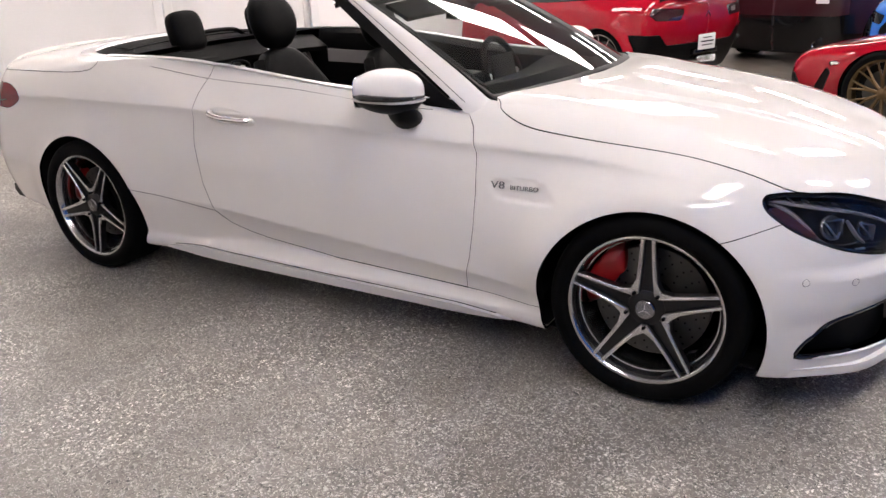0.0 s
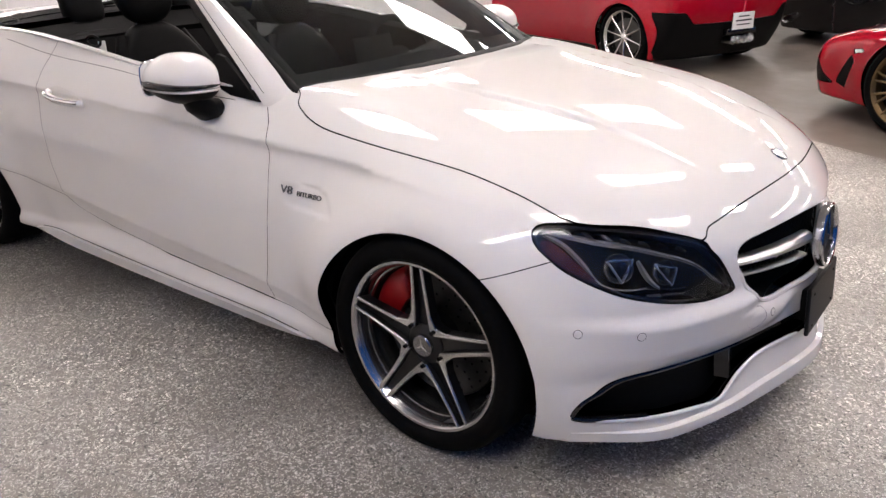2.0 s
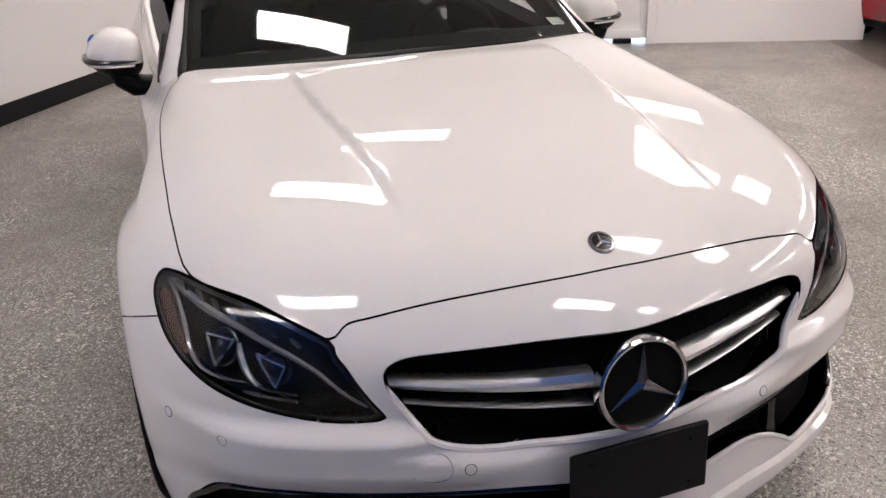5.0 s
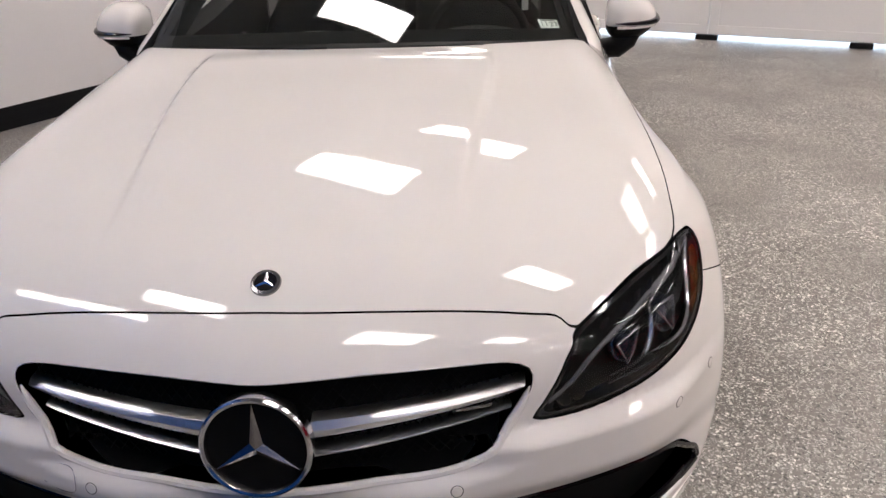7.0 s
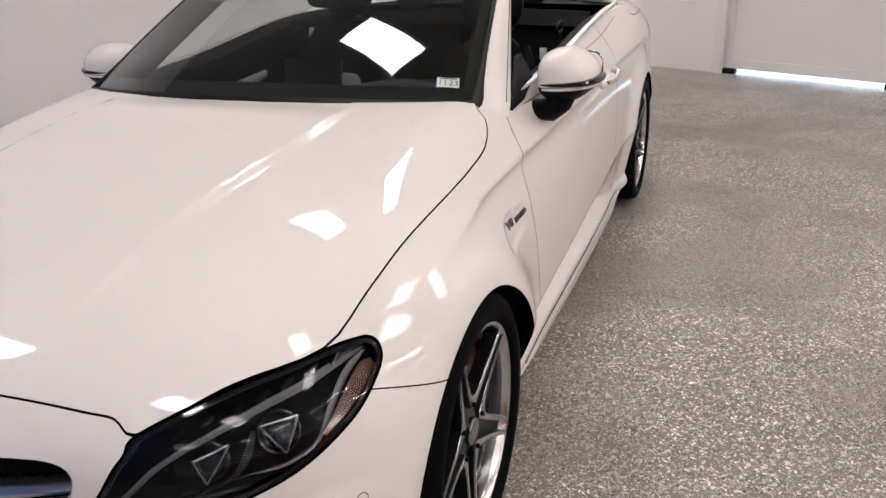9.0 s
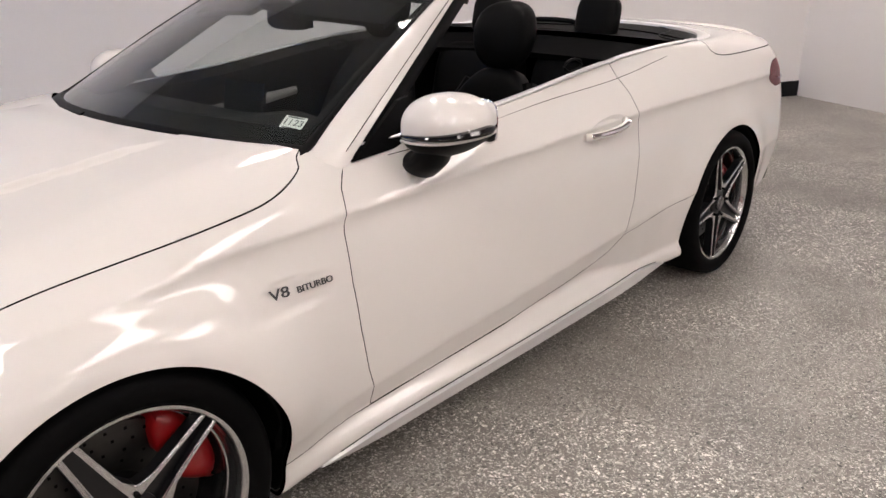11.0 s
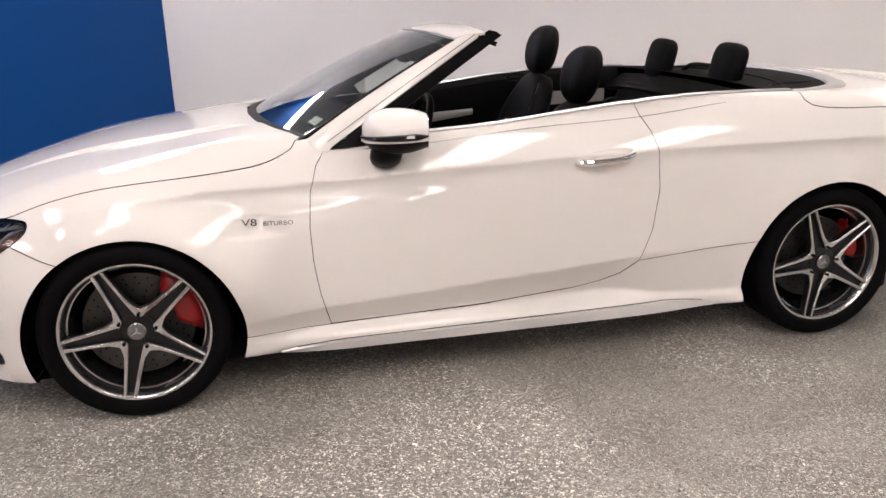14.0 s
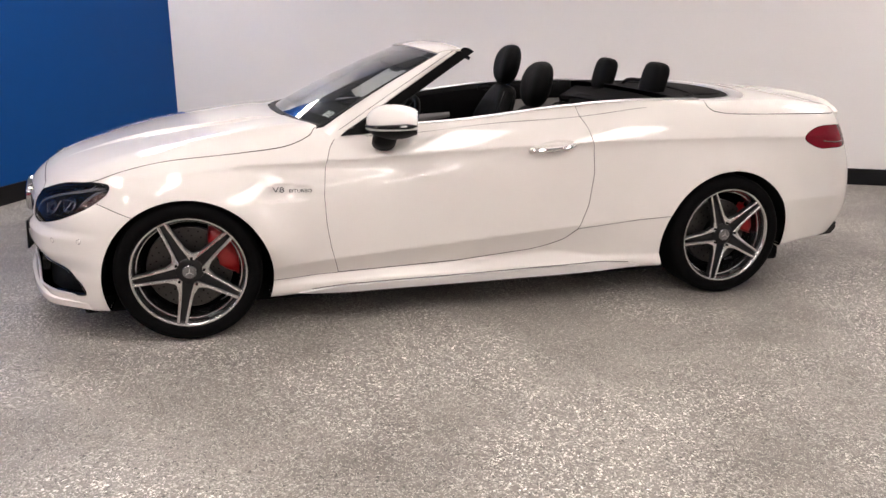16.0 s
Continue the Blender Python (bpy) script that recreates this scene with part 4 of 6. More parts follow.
        rings.append([(hub_x + r * math.cos(a), s * min(y, .83 + .25 * max(0.0, math.sin(a))), .30 + r * math.sin(a)) for r, y in ((.388 if front else .402, .905), (.394 if front else .406, .87), (.41, .85), (.41, .58))])
    rows = loft(bm, rings, closed=False, caps=False)
    bm.faces.new([row[3] for row in rows])
    for f in bm.faces:
        f.normal_flip()
    part("wheel_house", bm, LINER, car, "black wheel house liner")


wheel(0.0, 1, 30, True)
wheel(0.0, -1, -90, True)
wheel(-2.84, 1, 31, False)
wheel(-2.84, -1, 20, False)


# ---- lamps, grille and trim of the convertible ----
def wall_of(mesh, depth):
    """Only the turned-in edge of a panel, as a wall of that depth."""
    full = hem(mesh, depth)
    extra = full[2][len(mesh[2]):]
    return tidy((full[0], full[1], extra))


def sunk(mesh, depth):
    return mesh[0] - depth * mesh[1], mesh[1], mesh[2]


lens_uv = LAMP_UV(lens[0])


def in_lamp(u, z, d, s=1):
    """A point d metres behind the headlamp's lens."""
    w = 1.0 / ((lens_uv[:, 0] - u) ** 2 + (lens_uv[:, 1] - z) ** 2 + 2e-5)
    k = np.argsort(-w)[:6]
    w = w[k] / w[k].sum()
    p = (lens[0][k] * w[:, None]).sum(0)
    n = (lens[1][k] * w[:, None]).sum(0)
    n = n / np.linalg.norm(n)
    shift = np.array([u, z]) - np.array([-0.68 * p[0] + 0.73 * p[1], p[2]])
    p = p + np.array([-0.68, 0.73, 0]) * shift[0] + np.array([0, 0, 1]) * shift[1]
    q = p - d * n
    return Vector((q[0], s * q[1], q[2]))


def lamp_strip(bm, line, width, d, s, thick=0.006, n=5):
    """A flat light guide along a line in the lamp; width is a list like the line."""
    pts = rounded([(u, z, w) for (u, z), w in zip(line, width)], n, False)
    rings = []
    for i, p in enumerate(pts):
        q = pts[min(i + 1, len(pts) - 1)] - pts[max(i - 1, 0)]
        q = Vector((-q[1], q[0])).normalized() * (p[2] / 2)
        a, b = (p[0] + q[0], p[1] + q[1]), (p[0] - q[0], p[1] - q[1])
        rings.append([in_lamp(*a, d, s), in_lamp((a[0] + b[0]) / 2, (a[1] + b[1]) / 2, d - thick * 0.7, s), in_lamp(*b, d, s), in_lamp(*b, d + thick, s), in_lamp(*a, d + thick, s)])
    loft(bm, rings)
    bmesh.ops.recalc_face_normals(bm, faces=bm.faces[:])
    return bm


def lamp_patch(bm, corners, d, s, thick=0.005):
    front = [bm.verts.new(in_lamp(u, z, d, s)) for u, z in corners]
    back = [bm.verts.new(in_lamp(u, z, d + thick, s)) for u, z in corners]
    bm.faces.new(front)
    for i in range(len(front)):
        j = (i + 1) % len(front)
        bm.faces.new((front[i], front[j], back[j], back[i]))
    bm.faces.new(back[::-1])
    bmesh.ops.recalc_face_normals(bm, faces=bm.faces[:])
    return bm


def headlamp(s):
    flip = (lambda m: m) if s > 0 else mirrored
    bucket = joined(sunk(lens, 0.062), wall_of(lens, 0.062))
    lamp = panel("headlamp", flip(bucket), LINER, car, "black headlamp with clear lens and light guides")
    cover_glass = hem(sunk(lens_soft, 0.0015), 0.006)
    ob = panel("lens", flip(cover_glass), LENS_GLASS, lamp, "clear headlamp lens")
    ob.visible_shadow = False
    ring_in, ring_out = cut_mesh(sunk(lens, 0.004), signed(headlamp_line, LAMP_UV(lens[0])) - 0.009)
    panel("lens_rim", flip(ring_out), GLOSS_BLACK, lamp)
    part("light_guide", lamp_strip(bmesh.new(), [(.366, .736), (.335, .734), (.250, .718), (.160, .702), (.098, .686), (.022, .661), (-.031, .632), (-.077, .590), (-.115, .560)], [.004, .012, .013, .011, .010, .009, .009, .009, .004], 0.020, s), LED_WHITE, lamp, "pale light guide brow")
    part("light_guide", lamp_strip(bmesh.new(), [(.368, .730), (.345, .722), (.316, .705), (.281, .668), (.253, .628), (.219, .608), (.169, .601), (.120, .603)], [.004, .011, .013, .012, .009, .007, .005, .003], 0.024, s), LED_WHITE, lamp)
    part("amber_marker", lamp_patch(bmesh.new(), [(.372, .716), (.380, .702), (.362, .686), (.322, .653), (.262, .626), (.256, .634), (.288, .664), (.325, .698), (.350, .716)], 0.016, s), AMBER, lamp, "amber side marker")
    for tri, r in ((((.220, .676), (.152, .676), (.188, .622)), .031), (((.096, .659), (.034, .641), (.050, .598)), .026)):
        u, z = sum(q[0] for q in tri) / 3, sum(q[1] for q in tri) / 3
        c, n = in_lamp(u, z, 0.047, s), (in_lamp(u, z, 0.0, s) - in_lamp(u, z, 0.05, s)).normalized()
        rot = n.to_track_quat("Y", "Z").to_matrix().to_4x4()
        bm = bmesh.new()
        lathe(bm, [(.0005, .016), (r * .4, .0145), (r * .75, .010), (r * .95, .003), (r, -.004)], 28)
        part("projector", bm, LENS_CORE, lamp, "dark projector lens", m=Matrix.Translation(c) @ rot)
        bm = bmesh.new()
        lathe(bm, [(r, -.002), (r * 1.06, .003), (r * 1.18, .001), (r * 1.2, -.010)], 28)
        part("projector_ring", bm, RIM_BARREL, lamp, m=Matrix.Translation(c) @ rot)
        bm = bmesh.new()
        for a, b in zip(tri, tri[1:] + tri[:1]):
            tube(bm, [in_lamp(a[0] + (b[0] - a[0]) * t, a[1] + (b[1] - a[1]) * t, 0.026, s) for t in (0, .25, .5, .75, 1)], 0.0030, 6)
        part("reflector_frame", bm, REFLECTOR, lamp, "bright frame round the projector lens")
        bm = bmesh.new()
        mid = (u, z)
        for a, b in zip(tri, tri[1:] + tri[:1]):
            vs = [bm.verts.new(in_lamp(*q, d, s)) for q, d in ((a, .027), (b, .027), ((b[0] * .6 + mid[0] * .4, b[1] * .6 + mid[1] * .4), .042), ((a[0] * .6 + mid[0] * .4, a[1] * .6 + mid[1] * .4), .042))]
            bm.faces.new(vs)
        part("reflector_bowl", bm, RIM_BARREL, lamp, smooth=False)
    part("reflector_blade", lamp_strip(bmesh.new(), [(.140, .672), (.128, .645), (.110, .618), (.077, .594), (.008, .584)], [.008, .014, .012, .005, .003], 0.026, s, 0.006, 4), REFLECTOR, lamp, "bright slanted blade")
    part("reflector_blade", lamp_strip(bmesh.new(), [(.120, .581), (.065, .575), (.008, .569)], [.004, .008, .004], 0.028, s), REFLECTOR, lamp)
    part("inner_shelf", lamp_patch(bmesh.new(), [(.210, .602), (.120, .598), (.060, .588), (.010, .560), (.10, .574), (.18, .594)], 0.034, s), SATIN_BLACK, lamp)
    for u, z in ((.311, .741), (.262, .735), (.215, .728), (.170, .719), (.122, .710), (.074, .702), (.023, .688)):
        part("brow_lens", lamp_strip(bmesh.new(), [(u - .016, z - .011), (u - .002, z - .003), (u + .010, z + .002)], [.004, .009, .004], 0.016, s, 0.005, 3), GLOSS_BLACK, lamp)
        # bright slivers set in as the highlights on the brow lenses
        part("brow_glint", lamp_strip(bmesh.new(), [(u - .013, z - .012), (u - .004, z - .005), (u + .003, z + .001)], [.002, .0035, .002], 0.011, s, 0.003, 2), REFLECTOR, lamp)


headlamp(1)
headlamp(-1)

for s in (1, -1):
    flip = (lambda m: m) if s > 0 else mirrored
    tl = panel("tail_lamp", flip(hem(tail_face, 0.01)), TAIL_RED, car, "dark red tail lamp")
    bar = rounded([(-3.44, .835), (-3.52, .825), (-3.60, .828)], 5, False)
    bm = tube(bmesh.new(), [both(on_side(p[0], p[1], 0.001), s) for p in bar], 0.006, 6, 0.5)
    part("light_bar", bm, LED_WHITE, tl, "pale light bar")

# grille
gw = wall_of(grille_face, 0.055)
grille = panel("grille", joined(gw, mirrored(gw)), SATIN_SILVER, car, "black grille with silver louvres and a round star badge")
gb = sunk(grille_face, 0.055)
panel("grille_back", joined(gb, mirrored(gb)), GAP_BLACK, grille, "black grille backing")


for s in (1, -1):
    rim_line = [both(on_front(p[0], p[1], -0.006), s) for p in rounded([(y, z, 0) for y, z in GRILLE[6:] + [(0.0, .456)]], 4, False)]
    part("grille_rim", tube(bmesh.new(), rim_line, [.003, .005, .007] + [.0085] * (len(rim_line) - 3), 8), WHITE_PAINT, grille, "white rim of the grille")


def grille_at(y, z, d):
    p = on_front(y, z)
    return Vector((p.x - d, y, z))


bm = bmesh.new()
for k in range(-26, 27):
    for sgn in (1, -1):
        pts = []
        for j in range(14):
            z = .46 + .22 * j / 13
            y = k * 0.022 + sgn * (z - .57) * 0.8
            if signed(grille_line, np.array([[y, z]]))[0] > 0.006:
                pts.append(grille_at(y, z, 0.046))
        if len(pts) > 1:
            tube(bm, pts, 0.0012, 4)
tagged(part("grille_mesh", bm, LINER, grille), kind="stuff")
for s in (1, -1):
    for (y0, z0, h0), (y1, z1, h1), dd in (((.088, .586, .038), (.452, .603, .022), .010), ((.086, .530, .013), (.444, .563, .011), .016)):
        rings = []
        for k in range(17):
            t = k / 16
            y, h = y0 + (y1 - y0) * t, h0 + (h1 - h0) * t
            z = z0 + (z1 - z0) * t - 0.006 * math.sin(math.pi * t)
            x = on_front(y, z).x - dd - .012 * t
            rings.append([(x - .028, s * y, z - h * .38), (x - .006, s * y, z - h * .5), (x, s * y, z - h * .30), (x + .002, s * y, z), (x - .006, s * y, z + h * .36), (x - .02, s * y, z + h * .5), (x - .034, s * y, z + h * .42)])
        bm = bmesh.new()
        loft(bm, rings)
        bmesh.ops.recalc_face_normals(bm, faces=bm.faces[:])
        part("louvre", bm, SATIN_SILVER, grille, "satin silver louvre")
bm = bmesh.new()
box(bm, (.004, .066, .007), grille_at(.36, .572, .030), rot=Matrix.Rotation(0.30, 3, "Z"), bevel=0.001)
part("badge_bar", bm, BADGE_SILVER, grille, "small silver badge bar", smooth=False)


def star(r, width, thick, parent, m, mat=CHROME):
    """A three-armed mark: each arm a ridge that tapers to its tip."""
    for k in range(3):
        a = radians(90 + 120 * k)
        c, sn = math.cos(a), math.sin(a)
        bm = bmesh.new()
        def at(u, v, w):
            return (v * c - u * sn, w, v * sn + u * c)
        vs = [bm.verts.new(p) for p in (at(-width, width * .3, 0), at(width, width * .3, 0), at(0.0012, r, 0), at(-0.0012, r, 0), at(0, 0, thick), at(0, r, thick * .5))]
        for q in ((0, 3, 5, 4), (1, 4, 5, 2), (0, 4, 1), (2, 5, 3)):
            bm.faces.new([vs[i] for i in q])
        bmesh.ops.recalc_face_normals(bm, faces=bm.faces[:])
        part("star_arm", bm, mat, parent, smooth=False, m=m)


BADGE = Matrix.Translation((.829, 0, .570)) @ Matrix.Rotation(radians(-90), 4, "Z") @ Matrix.Rotation(radians(6), 4, "X")
bm = bmesh.new()
lathe(bm, [(.0835, -.02), (.0835, .004), (.0865, .010), (.0915, .012), (.0955, .008), (.0965, -.002), (.0960, -.014)], 64)
part("star_ring", bm, RING_SILVER, grille, "chrome ring of the round badge", m=BADGE)
bm = bmesh.new()
lathe(bm, [(.0005, .002), (.05, .0015), (.085, -.001)], 48)
part("star_disc", bm, SATIN_BLACK, grille, "black glossy badge disc", m=BADGE)
star(.083, .012, .008, grille, BADGE @ Matrix.Translation((0, .002, 0)), STAR_SILVER)

# hood badge
p, n = on_top(.662, 0), slope(body, np.array([[.662, .001, float(on_top(.662, 0).z)]]))[0]
EMBLEM = Matrix.Translation(p) @ Vector((n[0], 0, n[2])).to_track_quat("Y", "Z").to_matrix().to_4x4()
bm = bmesh.new()
lathe(bm, [(.0005, .003), (.019, .003), (.020, .0045), (.026, .0035), (.0275, 0.0), (.0275, -.004)], 40)
emblem = part("hood_badge", bm, BADGE_SILVER, car, "small round hood badge with a star", m=EMBLEM)
bm = bmesh.new()
lathe(bm, [(.0005, .0036), (.0185, .0036), (.019, .003)], 32)
part("badge_disc", bm, GLOSS_BLACK, emblem)
star(.0185, .0035, .0022, emblem, Matrix.Translation((0, .0038, 0)))

# intakes with fins, splitter, plate holder
iw = wall_of(intake_face, 0.05)
intake = panel("lower_intake", joined(iw, mirrored(iw)), GLOSS_BLACK, car, "gloss black lower air intake")
ib = sunk(intake_face, 0.05)
panel("intake_back", joined(ib, mirrored(ib)), SATIN_BLACK, intake)
for s in (1, -1):
    edge = [both(on_front(q[0], q[1], .001), s) for q in rounded([(y, z + .003, 0) for y, z in INTAKE[11:19]], 4, False)]
    part("intake_blade", tube(bmesh.new(), edge, [.003] + [.006] * (len(edge) - 2) + [.003], 8), SILL_SILVER, intake, "silver strip along the lower edge of the intake")
for s in (1, -1):
    edge = [both(on_front(max(q[0] - 0.006, 0.0), q[1], -0.008), s) for q in rounded([(y, z - (.010 if z > .30 else -.006), 0) for y, z in INTAKE[1:13]], 3, False)]
    part("intake_lip", tube(bmesh.new(), edge, 0.009, 8), GLOSS_BLACK, intake)
for s in (1, -1):
    a, b = on_front(.43, .262), on_front(.43, .362)
    bm = bmesh.new()
    loft(bm, [[(q.x - .012, s * (.43 + e), q.z), (q.x - .05, s * (.44 + e), q.z), (q.x - .05, s * (.44 - e), q.z), (q.x - .012, s * (.43 - e), q.z)] for q, e in ((a, .013), ((a + b) / 2, .009), (b, .011))])
    bmesh.ops.recalc_face_normals(bm, faces=bm.faces[:])
    part("intake_fin", bm, GLOSS_BLACK, intake, smooth=False)
rings = []
for k in range(-40, 41):
    y = .845 * k / 40
    zt = .205 + .012 * smooth(abs(y), .5, .3)
    fr = [on_front(y, z) for z in (zt, .185, .17)]
    out = .020 * float(smooth(abs(y), .86, .70))
    rings.append([(fr[0].x - .015, y, zt + .004), (fr[0].x + out * .8, y, zt - .004), (fr[1].x + out, y, .186), (fr[1].x + out * .9, y, .172), (fr[2].x - .03, y, .160), (fr[0].x - .03, y, .19)])
bm = bmesh.new()
loft(bm, rings)
bmesh.ops.recalc_face_normals(bm, faces=bm.faces[:])
part("front_splitter", bm, WHITE_PAINT, car, "white front splitter lip")
bm = bmesh.new()
box(bm, (.012, .305, .150), (0, 0, .004), bevel=0.004)
plate = part("plate_holder", bm, PLATE_BLACK, car, "empty black plate holder", smooth=False, m=Matrix.Translation((.842, .002, .370)) @ Matrix.Rotation(radians(-4), 4, "Y"))
for y in (-.11, .11):
    for z in (-.05, .05):
        bm = bmesh.new()
        lathe(bm, [(.0005, .003), (.004, .0025), (.005, 0)], 12)
        part("plate_screw", bm, SATIN_BLACK, plate, m=Matrix.Translation((.006, y, z)) @ Matrix.Rotation(radians(-90), 4, "Z"))
bm = bmesh.new()
box(bm, (.05, .20, .10), (.81, .002, .37), bevel=0.004)
part("plate_bracket", bm, SATIN_BLACK, car, smooth=False)

# parking sensors
for s in (1, -1):
    for y, z in ((.849, .500), (.757, .492), (.330, .440)):
        q = on_front(y, z)
        nn = slope(body, np.array([[q.x, y, z]]))[0]
        rot = Vector((nn[0], s * nn[1], nn[2])).to_track_quat("Y", "Z").to_matrix().to_4x4()
        bm = bmesh.new()
        lathe(bm, [(.0005, .0015), (.0095, .001), (.0105, -.001)], 20)
        part("parking_sensor", bm, WHITE_PAINT, car, m=Matrix.Translation((q.x, s * y, z)) @ rot)
        bm = bmesh.new()
        lathe(bm, [(.0105, .0004), (.0112, .0006), (.0119, .0002)], 20)
        part("sensor_ring", bm, GAP_BLACK, car, m=Matrix.Translation((q.x, s * y, z)) @ rot)

# cover of the tow eye
path = [on_front(-y, z, .0002) for y, z in ((.452, .478), (.405, .476), (.372, .468), (.362, .445), (.372, .420), (.405, .412), (.435, .430))]
part("tow_cover_seam", tube(bmesh.new(), rounded(path, 5, False), .0006, 6), BADGE_SILVER, car, "thin seam of the tow eye cover")

# lettering on the fenders
for s in (1, -1):
    a, b = both(on_side(-.392, .6945, .0025), s), both(on_side(-.588, .6895, .0025), s)
    mid = (a + b) / 2
    along = (b - a).normalized() if s > 0 else (a - b).normalized()
    nn = slope(body, np.array([[mid.x, abs(mid.y), mid.z]]))[0]
    out = Vector((nn[0], s * nn[1], nn[2])).normalized()
    out = (out - out.dot(along) * along).normalized()
    up = out.cross(along)
    rot = Matrix((along, up, out)).transposed().to_4x4()
    badge = new("fender_badge")
    badge.matrix_basis = Matrix.Translation(mid) @ rot
    finish(badge, car, "silver letters on the fender")
    lettering("letters", "V8", 0.036, LETTER_GREY, badge, Matrix.Translation((-.064, .002, 0)) @ Matrix.Diagonal((1.4, 1, 1, 1)))
    lettering("letters", "BITURBO", 0.0225, LETTER_GREY, badge, Matrix.Translation((.038, -.003, 0)) @ Matrix.Diagonal((1.18, 1, 1, 1)))


# ---- windshield, mirrors and cabin of the convertible ----
def sheet(bm, fn, nu, nv, thick, mat=0):
    """A slab over fn(u, v), u and v from 0 to 1, thickened downwards along its normals."""
    pts = [[Vector(fn(i / nu, j / nv)) for i in range(nu + 1)] for j in range(nv + 1)]
    low = []
    for j in range(nv + 1):
        row = []
        for i in range(nu + 1):
            a = pts[j][min(i + 1, nu)] - pts[j][max(i - 1, 0)]
            b = pts[min(j + 1, nv)][i] - pts[max(j - 1, 0)][i]
            row.append(pts[j][i] - a.cross(b).normalized() * thick)
        low.append(row)
    up = [[bm.verts.new(p) for p in row] for row in pts]
    dn = [[bm.verts.new(p) for p in row] for row in low]
    for j in range(nv):
        for i in range(nu):
            bm.faces.new((up[j][i], up[j][i + 1], up[j + 1][i + 1], up[j + 1][i]))
            bm.faces.new((dn[j][i], dn[j + 1][i], dn[j + 1][i + 1], dn[j][i + 1]))
    for i in range(nu):
        bm.faces.new((up[0][i + 1], up[0][i], dn[0][i], dn[0][i + 1]))
        bm.faces.new((up[nv][i], up[nv][i + 1], dn[nv][i + 1], dn[nv][i]))
    for j in range(nv):
        bm.faces.new((up[j][0], up[j + 1][0], dn[j + 1][0], dn[j][0]))
        bm.faces.new((up[j + 1][nu], up[j][nu], dn[j][nu], dn[j + 1][nu]))
    for f in bm.faces:
        f.material_index = mat
    bmesh.ops.recalc_face_normals(bm, faces=bm.faces[:])
    return bm


def pane(a, b, lift=0.0):
    """The windshield: a from -1 to 1 across, b from 0 at the cowl to 1 at the header."""
    e = abs(a)
    low = Vector((-.460 - .185 * e ** 2.2, .700 * a, .985 - .028 * a * a))
    high = Vector((-1.205 - .060 * a * a, .590 * a, 1.325 - .026 * a * a))
    p = low.lerp(high, b)
    bulge = 4 * b * (1 - b) * .018 * (1 - .4 * a * a)
    return p + Vector((.42, 0, .90)) * (bulge + lift)


glass = part("windshield", sheet(bmesh.new(), lambda u, v: pane(1 - 2 * u, v), 28, 12, 0.005), SIDE_GLASS, car, "clear raked windshield glass")
glass.visible_shadow = False
for fn, nu, nv in ((lambda u, v: pane(1 - 2 * u, .12 * v, -.007), 28, 2), (lambda u, v: pane(1 - 2 * u, .955 + .05 * v, -.007), 28, 2),
                   (lambda u, v: pane(.965 + .04 * (1 - u), v, -.007), 2, 12), (lambda u, v: pane(-.965 - .04 * u, v, -.007), 2, 12)):
    part("glass_border", sheet(bmesh.new(), fn, nu, nv, 0.003), LINER, car, "black printed border of the windshield")

# black rubber seal round the glass
edge = [pane(1.004, b, .003) for b in (1.0, .9, .75, .6, .45, .3, .15, .05, .0)] + [pane(1.0 - .2 * k, -.008, .007) for k in range(1, 6)]
for s in (1, -1):
    part("glass_seal", tube(bmesh.new(), [both(p, s) for p in edge], [.0085] * 6 + [.012, .018] + [.031] * 6, 8, .5, up=(.42, 0, .90)), SATIN_BLACK, car, "black rubber seal of the windshield")

# cowl and wipers
def cowl(u, v):
    a = 1 - 2 * u
    x0 = -.445 - .18 * abs(a) ** 2.2
    p = Vector((x0 + .012, .675 * a, 0))
    p.z = float(top(np.array(p.x), np.array(abs(p.y)))) - .022
    return p.lerp(pane(a * .985, .10, -.03), v)


part("cowl_panel", sheet(bmesh.new(), cowl, 24, 3, 0.006), SATIN_BLACK, car, "black cowl panel below the windshield")
for a0, a1, b1 in ((.55, -.30, .055), (-.10, -.86, .05)):
    path = [pane(a0 + (a1 - a0) * t, -.012 + b1 * .35 * t, .014 - .006 * t) for t in (0, .15, .35, .6, .8, 1)]
    arm = part("wiper", tube(bmesh.new(), path, [.013, .012, .010, .008, .006, .004], 8), SATIN_BLACK, car, "black windshield wiper")

